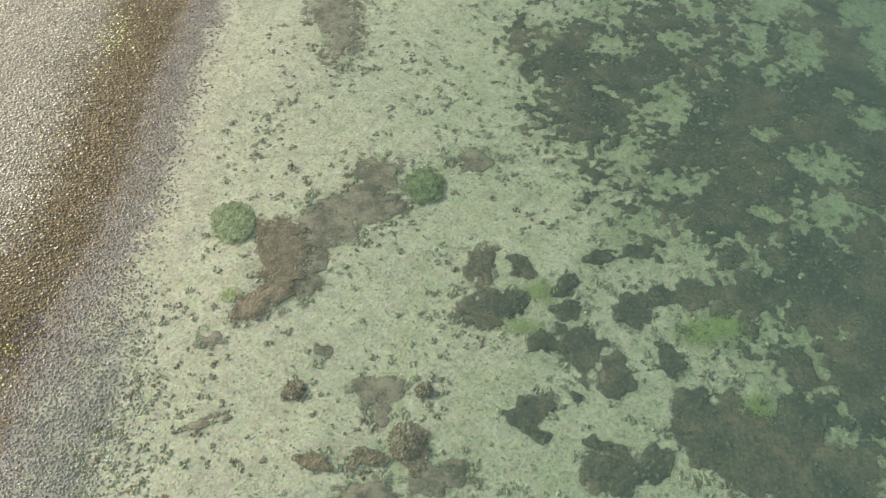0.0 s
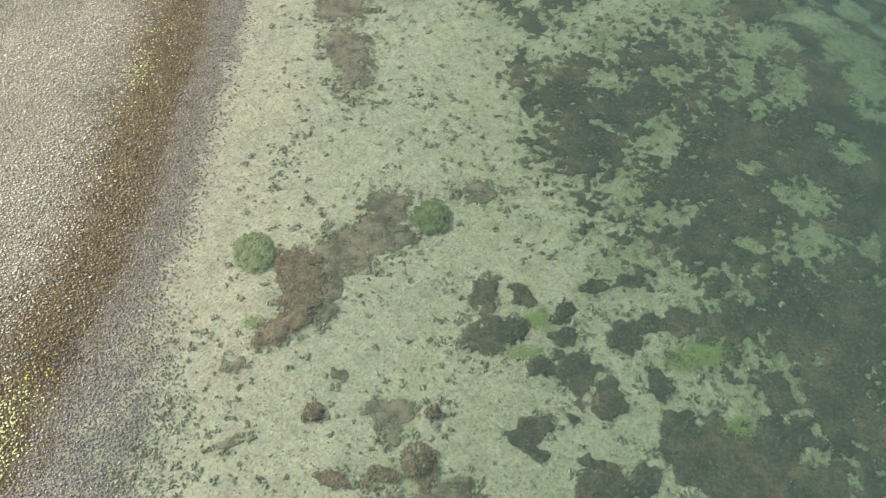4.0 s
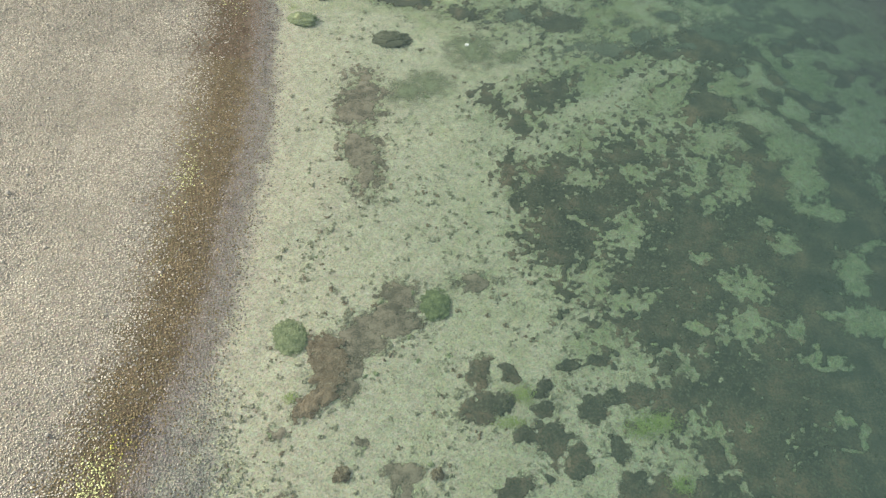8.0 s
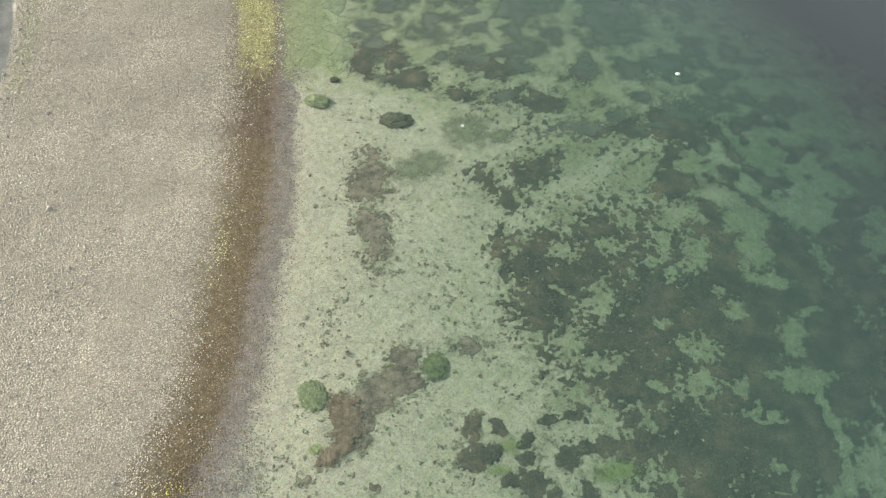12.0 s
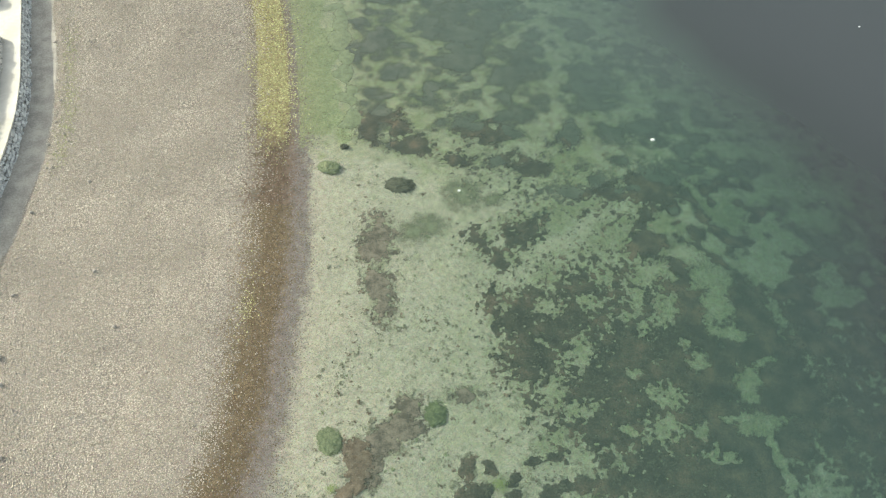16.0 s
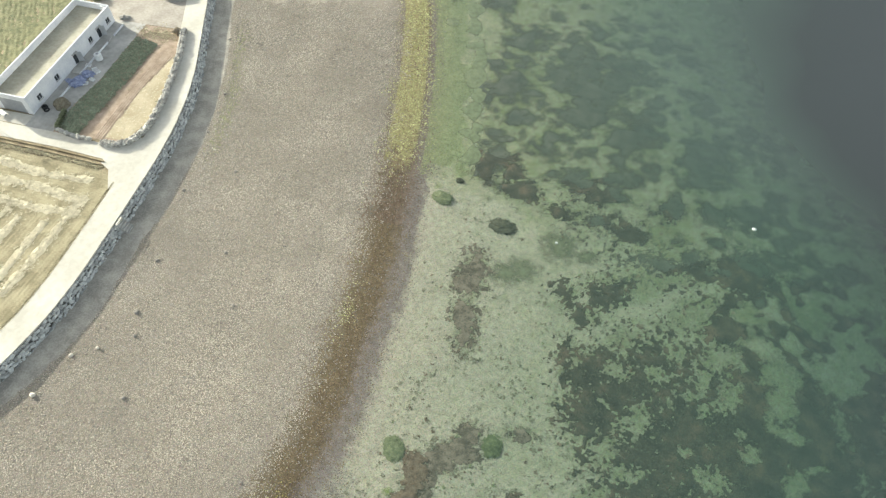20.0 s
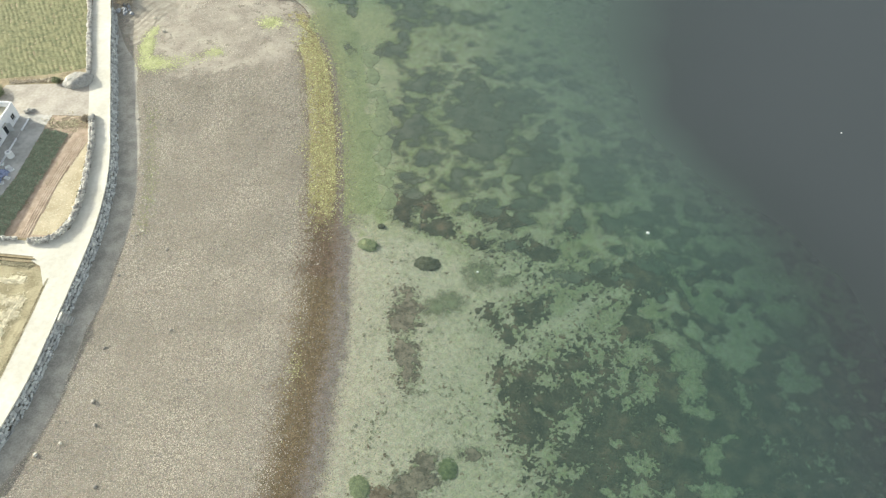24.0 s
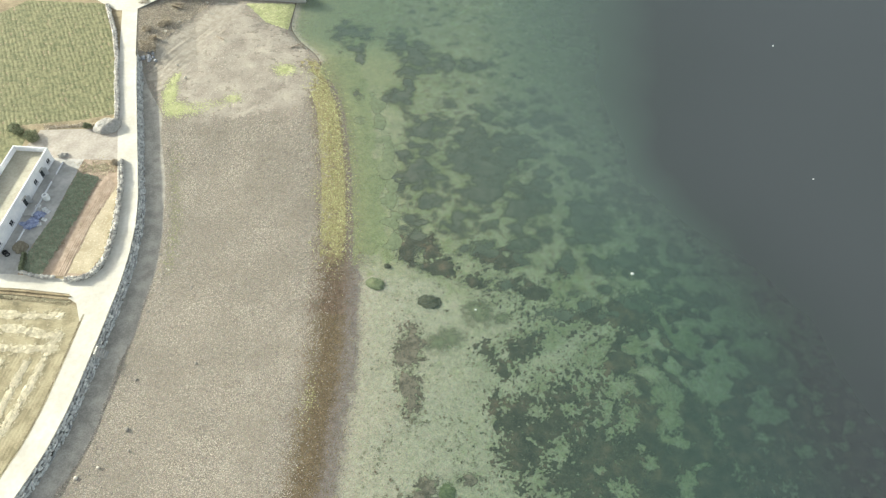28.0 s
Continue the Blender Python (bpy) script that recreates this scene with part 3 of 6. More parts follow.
fields = [(-36, -12, 6, 30, 0.17), (-36, -12, 30, 60, 0.18), (-72, -36, 4, 60, 0.195), (-68, -12, 60, 92, 0.21), (-80, -14, 92, 152, 0.255)]
lots = []
for f in fields:
    p = jittered(*f)
    lots.append(np.c_[p, np.full(len(p), f[4])])
st = np.concatenate(lots)
sx, sy, gap = st.T
u = sx - shore_x(sy)
wob = 0.9 * fbm(sx / 3, sy / 3, 11) + 0.5 * fbm(sx / 0.8, sy / 0.8, 12) + rng.normal(0, 0.75, len(st))
w_off = sx - wall_x(sy)
brown_wide = 4.3 - 0.6 * step(78, 92, sy) + 0.8 * fbm(sy / 14, sx * 0, 21)
chance = rng.uniform(0, 1, len(st))
near_low = step(27, 13, sy) * 4.8  # the wet stones reach further out in the south
fade = np.clip((3.9 + near_low - u + 0.7 * wob) / (1.5 + 0.5 * near_low), 0, 1)
zone = np.full(len(st), "pale", dtype="U6")
north_end = step(125, 131, sy + 2 * wob)
sill = 1.0 * step(40, 62, sy)  # the brown stones reach lower down in the north
zone[u + wob + rng.normal(0, 1.0, len(st)) > -brown_wide - 0.5] = "brown"
zone[u + 0.8 * wob > sill] = "wet"
zone[(zone == "wet") & (rng.uniform(0, 1, len(st)) < 0.35)] = "brown"
zone[(zone != "pale") & (u > 1.5) & (rng.uniform(0, 1, len(st)) < 0.16 * near_low)] = "grey"
zone[((zone == "brown") | (zone == "wet")) & (rng.uniform(0, 1, len(st)) < 0.9 * north_end)] = ""
zone[(u > 0) & (chance > fade)] = ""
yellow_y = step(66, 80, sy + 4 * wob) * step(134, 126, sy)
spots = np.maximum(np.exp(-(((sx + 24.5) / 1.1) ** 2 + ((sy - 43.6) / 2.2) ** 2)), np.exp(-(((sx + 25.2) / 1.8) ** 2 + ((sy - 14.2) / 3.4) ** 2)))
spots = np.maximum(spots, 0.22 * np.exp(-(((sx + 25.2) / 1.2) ** 2 + ((sy - 44) / 9) ** 2)))
gold = (zone == "brown") & (rng.uniform(0, 1, len(st)) < np.maximum(0.74 * yellow_y, 0.85 * spots))
zone[gold] = "yellow"
zone[(zone == "brown") & (chance < 0.12)] = "grey"
zone[(zone == "pale") & (chance < 0.17)] = "grey"
zone[(u > 1.0) & (green_stones(sx, sy) > 0.5) & (chance < 0.45)] = "algae"
mounds = np.minimum(np.hypot((sx + 31.0) / 4.8, (sy - 127.5) / 4.6), np.hypot((sx + 28.1) / 3.2, (sy - 141.4) / 3.0))
zone[(mounds + 0.15 * wob < 1) & (chance < 0.5)] = "algae"
north = step(104, 112, sy)  # mud and flat algae take over at the head of the bay
zone[((zone == "pale") | (zone == "grey")) & (rng.uniform(0, 1, len(st)) < 0.72 * north)] = ""
upper = np.exp(-(((w_off - 7.4) / 1.2) ** 2)) * step(64, 70, sy) * step(104, 92, sy)
zone[(zone == "pale") & (rng.uniform(0, 1, len(st)) < 0.7 * upper)] = "algae"
zone[inside_track(sx, sy)] = ""
zone[(w_off < 0.5) | (sy > 150)] = ""
bare = 4.9 + 0.6 * fbm(sy / 9, sx * 0 + 3.0, 5) - 3.2 * step(112, 128, sy)
zone[(w_off < bare) & (chance < 0.96)] = ""
zone[(w_off < bare + 1.2) & (chance < 0.3)] = ""
zone[(zone != "") & (chance > 0.93)] = ""
stone_size = gap * rng.uniform(0.34, 0.58, len(st)) * (1 + 0.35 * (rng.uniform(0, 1, len(st)) > 0.93))
stone_z = bed(sx, sy) + stone_size * 0.12
picked = np.zeros(len(st), bool)
patch = np.flatnonzero((np.hypot(sx + 23.5, (sy - 18.5) * 0.8) < 3.0) & (zone != "") & (zone != "algae"))
picked[patch[np.argsort(np.hypot(sx + 23.5, (sy - 18.5) * 0.8)[patch])[:300]]] = True
LABELS = {"pale": ("cobbles", COBBLE, "dry pale pinkish-grey cobbles covering the beach"), "grey": ("cobbles", DARK_COBBLE, "darker grey cobbles among the pale ones"),
          "brown": ("cobbles", BROWN_COBBLE, "cobbles under brown seaweed along the waterline"), "yellow": ("cobbles", YELLOW_COBBLE, "cobbles under yellow-green seaweed along the waterline"),
          "wet": ("cobbles", WET_COBBLE, "wet purplish-grey cobbles in very shallow water"), "algae": ("cobbles", ALGAE_COBBLE, "submerged cobbles coated in pale green algae")}
for key, (name, material, label) in LABELS.items():
    for close in (True, False):
        on = (zone == key) & ~picked & (((sx > -36) & (sy < 60)) == close)
        lump = strewn(name, np.c_[sx, sy, stone_z][on], stone_size[on] * (1 if close else 1.15), RUST_COBBLE if key == "brown" and not close else material, flat=0.32 if close else 0.48, rough=0.2, smooth=False, ball=(ICO_V, ICO_F) if close else (OCT_V, OCT_F))
        tagged(lump, label, "cobbles", kind="stuff")

# ---- seaweed ----
# oval beds and bare gaps on the sea floor: x, y, half length, half width, turn
NEAR = [(2.2, 23.5, 1.2, 0.9, 86), (1.9, 20.3, 1.3, 1.0, 87), (3.3, 21.2, 1.4, 1.2, 9), (4.9, 23.6, 0.9, 0.5, 154), (7.3, 22.4, 0.9, 0.8, 44), (7.3, 20.7, 1.0, 0.6, 3), (7.4, 18.3, 1.5, 1.4, 49), (5.5, 18.6, 0.8, 0.6, 4), (9.2, 16.5, 1.4, 1.0, 12), (4.8, 14.4, 1.4, 0.8, 31), (7.1, 15.2, 0.6, 0.3, 2), (4.9, 13.2, 0.9, 0.4, 159), (10.9, 20.7, 1.3, 0.9, 73), (12.3, 21.6, 1.2, 0.7, 5), (12.3, 17.5, 1.3, 0.8, 117), (14.4, 19.0, 0.8, 0.5, 5), (14.6, 21.6, 1.3, 0.9, 10), (9.4, 24.0, 0.8, 0.5, 5)]
NEAR_SOUTH = [(8.3, 11.4, 1.2, 1.0, 18), (7.6, 12.7, 0.8, 0.5, 142), (9.1, 10.7, 0.8, 0.7, 13), (10.5, 11.6, 1.2, 0.7, 76), (12.2, 11.9, 0.5, 0.4, 21), (13.1, 14.9, 1.0, 0.9, 41), (14.1, 13.3, 2.4, 1.8, 23), (16.2, 12.4, 2.7, 2.0, 21), (18.9, 13.9, 2.0, 1.4, 25), (18.6, 10.9, 4.2, 1.9, 5), (19.3, 17.2, 1.6, 0.8, 130), (17.7, 21.9, 1.8, 1.3, 53), (17.2, 19.7, 0.7, 0.6, 22), (16.2, 20.7, 0.9, 0.5, 6), (22.2, 17.6, 1.7, 1.0, 111), (23.4, 17.3, 4.7, 1.2, 70)]
NEAR_MASS = [(10.6, 37.3, 4.1, 3.6, 48), (8.4, 41.6, 2.5, 1.6, 4), (14.9, 41.5, 4.2, 2.4, 4), (10.3, 31.2, 1.1, 0.9, 11), (9.4, 28.8, 0.6, 0.5, 70), (12.3, 29.7, 0.8, 0.7, 38), (11.8, 24.4, 1.5, 0.7, 2), (13.5, 27.2, 2.2, 1.5, 10), (16.3, 28.3, 2.6, 2.0, 21), (17.1, 32.7, 3.9, 3.0, 18), (19.1, 29.3, 5.0, 3.4, 63), (21.6, 36.4, 6.6, 4.8, 58), (25.4, 33.2, 7.7, 4.3, 65), (26.4, 27.4, 7.6, 2.3, 69), (20.0, 23.4, 2.7, 1.9, 58), (22.0, 21.6, 3.4, 2.4, 53)]
NEAR_BARE = [(16.4, 37.5, 2.1, 1.7, 56), (11.9, 38.4, 1.1, 0.3, 135), (13.3, 36.2, 0.6, 0.4, 5), (22.3, 34.5, 1.0, 0.7, 18), (24.5, 31.8, 1.5, 0.4, 163), (20.3, 27.7, 1.3, 0.6, 153), (24.9, 28.1, 1.8, 1.3, 30), (18.6, 23.7, 2.1, 0.6, 99), (14.6, 17.2, 3.2, 1.4, 2), (17.2, 16.5, 2.4, 1.3, 3), (20.4, 16.1, 2.3, 0.9, 135), (15.9, 14.7, 0.7, 0.5, 36), (20.2, 18.7, 0.9, 0.4, 98)]
MID = [(9.9, 43.1, 3.4, 3.1, 52), (12.9, 40.8, 5.3, 3.5, 78), (16.2, 43.1, 7.3, 5.4, 65), (21.5, 34.2, 7.2, 5.4, 40), (30.5, 37.3, 13.4, 9.4, 57), (26.0, 24.2, 10.1, 7.0, 48), (36.6, 32.1, 10.6, 6.4, 60), (30.0, 13.5, 8.0, 6.0, 1), (31.5, 23.5, 7.0, 5.0, 80), (26.9, 54.9, 4.9, 4.0, 38), (28.1, 43.6, 6.4, 4.9, 54), (6.7, 44.3, 2.4, 1.5, 84), (10.9, 37.9, 3.0, 2.4, 18), (11.1, 56.0, 3.1, 2.5, 75), (5.2, 53.9, 2.0, 1.4, 81), (8.5, 51.7, 2.0, 1.6, 25)]
MID_BARE = [(18.2, 67.7, 4.2, 3.2, 74), (21.0, 64.8, 2.2, 1.4, 5), (17.3, 59.6, 4.2, 1.6, 15), (15.1, 57.1, 2.0, 1.8, 24), (22.5, 54.7, 3.6, 2.4, 49), (20.9, 48.7, 1.8, 1.5, 57), (26.4, 48.7, 3.6, 2.1, 14), (24.3, 44.8, 3.1, 0.7, 78), (27.3, 43.3, 2.6, 1.7, 68), (24.4, 41.0, 1.0, 0.6, 73), (30.9, 56.2, 2.1, 1.1, 5), (33.6, 54.2, 3.8, 0.9, 142), (33.9, 48.7, 2.9, 2.3, 40), (34.7, 45.3, 4.8, 2.0, 76), (34.9, 40.2, 2.4, 1.0, 2), (36.5, 60.3, 3.3, 1.2, 110), (39.4, 58.6, 3.2, 2.0, 63)]
EAST_BARE = [(43.9, 52.6, 5.8, 4.2, 34), (30.3, 36.3, 1.8, 1.4, 34), (29.5, 38.6, 0.9, 0.6, 106), (35.1, 33.0, 3.2, 1.9, 62), (37.8, 36.2, 2.1, 0.6, 22), (35.3, 28.4, 2.9, 1.4, 5), (32.6, 29.0, 2.3, 0.5, 174), (36.4, 25.4, 2.1, 0.6, 102), (37.0, 22.3, 1.5, 0.8, 109), (36.4, 18.4, 2.6, 0.9, 67), (34.6, 16.9, 1.2, 0.6, 4), (28.5, 27.7, 1.2, 0.9, 58), (29.3, 24.5, 2.1, 0.4, 180), (29.5, 25.6, 0.9, 0.4, 71), (29.9, 19.5, 1.0, 0.6, 8), (30.0, 17.4, 1.5, 0.3, 0), (31.2, 18.6, 1.1, 0.5, 69)]
MASS_BARE = [(24.0, 27.4, 2.0, 1.6, 38), (20.5, 27.8, 1.0, 0.8, 39), (26.0, 31.5, 1.8, 1.3, 16), (23.6, 32.3, 0.9, 0.8, 42), (22.3, 26.7, 0.8, 0.4, 4), (20.4, 17.6, 2.1, 0.6, 111), (22.4, 19.1, 0.6, 0.5, 23), (18.3, 44.3, 1.7, 1.1, 6), (13.7, 48.6, 2.0, 1.8, 54), (13.1, 43.8, 1.5, 0.9, 2), (12.5, 32.1, 2.6, 1.9, 76), (15.2, 30.3, 2.0, 1.0, 3), (12.4, 26.6, 2.4, 1.6, 11)]
INSHORE = [(-10.8, 75.0, 2.3, 1.8, 100), (-9.5, 77.9, 2.4, 1.8, 98), (-6.1, 74.9, 1.5, 1.4, 164), (-4.2, 71.8, 2.0, 1.5, 177), (3.4, 75.9, 2.5, 1.9, 87), (13.5, 67.1, 2.2, 1.3, 2), (2.1, 68.8, 1.3, 1.2, 55), (8.0, 68.7, 1.7, 1.3, 3), (19.2, 73.5, 2.1, 1.8, 58), (18.3, 62.5, 2.7, 1.3, 1), (23.7, 62.4, 2.7, 1.2, 1), (22.1, 64.9, 1.4, 1.1, 70), (30.0, 63.8, 4.4, 3.6, 38), (30.4, 75.6, 3.0, 1.8, 6)]
THIN = [(2.9, 62.2, 2.0, 1.9, 13), (6.9, 61.2, 1.3, 0.9, 2), (-1.8, 56.9, 1.5, 1.4, 175), (-4.0, 55.4, 1.7, 1.2, 177)]
FAR = [(-18.2, 139.8, 4.5, 2.4, 96), (-12.8, 134.2, 5.4, 3.8, 107), (-14.6, 128.7, 2.6, 2.5, 168), (-6.4, 131.6, 3.4, 2.7, 3), (-0.9, 130.6, 2.9, 2.5, 7), (-15.8, 119.1, 3.3, 3.2, 137), (-14.6, 123.8, 1.2, 1.1, 112), (-9.5, 108.6, 4.3, 3.2, 2), (-9.8, 96.9, 8.3, 4.1, 94), (-8.1, 87.7, 2.2, 2.2, 120), (2.0, 101.5, 7.6, 6.9, 82), (8.4, 101.8, 7.0, 4.8, 86), (4.4, 92.1, 6.9, 4.0, 4), (12.1, 88.0, 5.8, 5.2, 24), (-0.9, 84.5, 2.9, 2.2, 91), (-5.5, 71.4, 1.6, 1.4, 2), (-4.0, 82.2, 1.6, 1.3, 3)]
FAR_EAST = [(-9.4, 82.2, 1.4, 1.3, 100), (4.6, 76.5, 2.7, 2.6, 35), (10.9, 79.7, 2.7, 2.3, 79), (24.3, 88.2, 4.7, 4.1, 47), (22.4, 80.3, 3.2, 2.7, 20), (25.1, 75.1, 3.3, 1.6, 5), (22.7, 99.6, 4.2, 2.9, 80), (18.9, 73.3, 2.6, 2.2, 70), (10.8, 74.1, 3.3, 1.9, 5), (15.2, 114.7, 2.7, 2.0, 9), (4.2, 114.1, 2.9, 2.2, 6), (-30.2, 143.1, 3.6, 3.2, 166), (-28.6, 136.4, 2.1, 1.7, 174), (-26.8, 132.6, 1.7, 1.3, 103), (-25.8, 119.2, 1.4, 1.1, 106), (24.9, 84.6, 4.6, 4.0, 43)]
FAR_BARE = [(30.2, 83.6, 5.1, 2.5, 81), (21.2, 76.6, 4.0, 1.9, 84), (26.1, 71.5, 3.2, 1.4, 157), (32.8, 70.2, 3.8, 1.9, 41), (19.5, 65.0, 2.6, 1.8, 9), (26.3, 64.4, 1.5, 1.3, 37), (31.4, 58.8, 3.2, 0.9, 21), (40.0, 59.4, 4.0, 3.2, 28), (13.0, 98.8, 3.9, 2.1, 87), (17.9, 105.7, 3.5, 2.9, 73), (7.8, 82.1, 3.2, 2.1, 5), (17.4, 83.3, 2.6, 2.3, 63), (-2.3, 94.1, 3.1, 1.6, 92), (1.4, 78.3, 1.9, 1.7, 86), (-14.2, 87.4, 8.9, 1.8, 95)]
BROWN = [(-9.9, 25.6, 1.4, 1.3, 127), (-9.4, 23.9, 2.2, 1.25, 80), (-10.6, 20.9, 1.6, 0.7, 38), (-9.3, 22.0, 0.9, 0.8, 100), (-1.4, 12.3, 0.9, 0.8, 94), (-7.9, 15.4, 0.6, 0.5, 143), (-6.3, 11.8, 0.9, 0.35, 179), (-3.5, 11.8, 1.1, 0.45, 179)]
DUSKY = [(-7.7, 44.8, 3.0, 1.7, 97), (-4.5, 30.0, 2.1, 1.5, 97), (-5.1, 28.0, 2.0, 1.2, 176), (-7.1, 26.8, 1.8, 1.4, 104), (-8.2, 24.2, 1.7, 1.0, 110), (-8.1, 22.6, 1.3, 0.9, 120), (2.3, 32.0, 1.7, 0.8, 1), (-3.4, 15.7, 1.1, 0.8, 176), (-3.5, 14.3, 0.6, 0.5, 100), (-0.2, 11.2, 1.3, 0.8, 180), (-3.7, 10.3, 1.4, 0.5, 179), (-6.9, 17.9, 0.4, 0.4, 114), (-12.3, 13.7, 0.9, 0.4, 20), (-13.2, 18.9, 0.5, 0.3, 175), (-8.6, 54.2, 4.4, 2.2, 94), (-8.8, 48.0, 2.6, 1.8, 96), (-10.2, 52.7, 1.5, 1.3, 113)]
ALGAE = [(4.5, 19.5, 1.0, 0.4, 1), (5.6, 21.8, 0.7, 0.6, 75), (15.8, 19.5, 1.3, 0.8, 8), (16.6, 14.8, 0.8, 0.6, 28), (-12.3, 21.4, 0.5, 0.4, 162), (14.2, 19.1, 1.0, 0.7, 13)]


def swells(x, y, beds):
    """How far inside the nearest of some oval beds a place is: 1 in the middle, 0 at the rim, -1 and less outside."""
    best = np.full(np.shape(x), -2.0)
    for cx, cy, a, b, turn in beds:
        c, s = math.cos(radians(turn)), math.sin(radians(turn))
        p, q = ((x - cx) * c + (y - cy) * s) / a, (-(x - cx) * s + (y - cy) * c) / b
        best = np.maximum(best, 1 - np.sqrt(p * p + q * q))
    return best


def speckled(x, y):
    """1 where the beds break up into single tufts, 0 where their rims are smooth."""
    return step(32, 20, x + 0.12 * (y - 40)) * step(76, 58, y)


def meadow(x, y):
    """Above zero where the dark weed grows."""
    wx_, wy_ = x + 0.55 * fbm(x / 1.5, y / 1.5, 41), y + 0.55 * fbm(x / 1.5, y / 1.5, 42)
    big_x, big_y = x + 1.8 * fbm(x / 4.0, y / 4.0, 48), y + 1.8 * fbm(x / 4.0, y / 4.0, 49)
    near = speckled(x, y)
    dots = 0.9 * clumps(x, y, 1.05, 44) + 1.5 * clumps(x, y, 0.55, 47) + 0.9 * clumps(x, y, 0.36, 39) + 0.9 * fbm(x / 0.45, y / 0.45, 46, 2) - 0.38
    blobs = 1.7 * clumps(x, y, 3.6, 50) + 1.1 * clumps(x, y, 1.8, 54) + 0.8 * fbm(x / 2.0, y / 1.6, 52, 3) - 0.32
    # beyond the pale shallows: patches all over, thick beds among them
    north = step(58, 68, y + 0.45 * (x - 4))
    open_ = -0.13 - 0.75 * step(-10, -15, x + 0.10 * (y - 70)) - 0.25 * step(116, 126, y) + 0.12 * step(26, 36, x) - 0.35 * step(-6, 8, x - 44 + 0.47 * (y - 70))
    d = np.where(north > 0, open_ * north - 1.0 * (1 - north), -1.0)
    deep = step(34, 44, x) * step(66, 54, y)
    d = np.maximum(d, 0.16 * deep - 1.0 * (1 - deep))
    d = np.maximum(d, 0.62 * np.maximum(swells(wx_, wy_, FAR), swells(big_x, big_y, FAR_EAST)) - 0.02)
    mass = np.maximum(1.0 * swells(wx_, wy_, NEAR_MASS) + 0.04, 0.85 * swells(big_x, big_y, MID) - 0.05 + 0.16 * step(17, 27, x))
    halo = 0.32 * swells(big_x, big_y, MID) - 0.36
    d = np.maximum(d, np.maximum(mass, halo))
    d = np.maximum(d, -0.98 + 0.24 * step(-2, 10, x) + 0.22 * fbm(x / 3.0, y / 3.0, 43))
    bare = np.maximum(1.5 * swells(wx_, wy_, NEAR_BARE) + 0.1, swells(wx_, wy_, MASS_BARE))
    wide_bare = np.maximum(swells(wx_, wy_, MID_BARE + EAST_BARE), swells(big_x, big_y, FAR_BARE))
    d = np.minimum(d, 0.04 - 0.65 * np.maximum(bare, wide_bare))
    d = d + near * 0.52 * dots + (1 - near) * ((0.16 + 0.30 * north * (1 - 0.5 * step(106, 120, y))) * blobs + (0.16 - 0.11 * north) * dots)
    beds = np.maximum(swells(wx_, wy_, NEAR + NEAR_SOUTH), 0.9 * swells(wx_, wy_, INSHORE)) + 0.05 + 0.24 * dots
    return np.where(x - shore_x(y) < 5, -1, np.maximum(d, beds))


def ragged(x, y):
    return 0.30 * fbm(x / 0.6, y / 0.6, 53) + 0.40 * clumps(x, y, 0.45, 56) + 0.2 * fbm(x / 2, y / 2, 58)


def brown_beds(x, y):
    wx_, wy_ = x + 0.4 * fbm(x / 1.3, y / 1.3, 51), y + 0.4 * fbm(x / 1.3, y / 1.3, 57)
    return 1.1 * swells(wx_, wy_, BROWN) + ragged(x, y) + 0.05


def dusky_beds(x, y):
    wx_, wy_ = x + 0.5 * fbm(x / 1.3, y / 1.3, 51), y + 0.5 * fbm(x / 1.3, y / 1.3, 57)
    far_ = step(38, 44, y)
    return 0.9 * swells(wx_, wy_, DUSKY) + ragged(x, y) * (1.3 + 0.4 * far_) + 0.02 - 0.2 * far_


def thinning(m, lo=0.25, hi=0.75):
    """Lets a weed thin out at its rim, where "cover" falls to zero."""
    t = m.node_tree
    bsdf, out = t.nodes["Principled BSDF"], t.nodes["Material Output"]
    cover = t.nodes.new("ShaderNodeAttribute")
    cover.attribute_name = "cover"
    at, fuzz = t.nodes.new("ShaderNodeTexCoord"), t.nodes.new("ShaderNodeTexNoise")
    fuzz.inputs["Scale"].default_value, fuzz.inputs["Detail"].default_value = 7.0, 3
    t.links.new(at.outputs["Object"], fuzz.inputs["Vector"])
    add = t.nodes.new("ShaderNodeMath")
    add.operation = "MULTIPLY_ADD"
    add.inputs[1].default_value = 0.7
    t.links.new(fuzz.outputs["Fac"], add.inputs[0])
    t.links.new(cover.outputs["Fac"], add.inputs[2])
    span = t.nodes.new("ShaderNodeMapRange")
    span.inputs["From Min"].default_value, span.inputs["From Max"].default_value = 0.35 + lo, 0.35 + hi
    t.links.new(add.outputs[0], span.inputs["Value"])
    clear, mix = t.nodes.new("ShaderNodeBsdfTransparent"), t.nodes.new("ShaderNodeMixShader")
    t.links.new(span.outputs[0], mix.inputs[0])
    t.links.new(clear.outputs[0], mix.inputs[1])
    t.links.new(bsdf.outputs[0], mix.inputs[2])
    t.links.new(mix.outputs[0], out.inputs["Surface"])
    return m


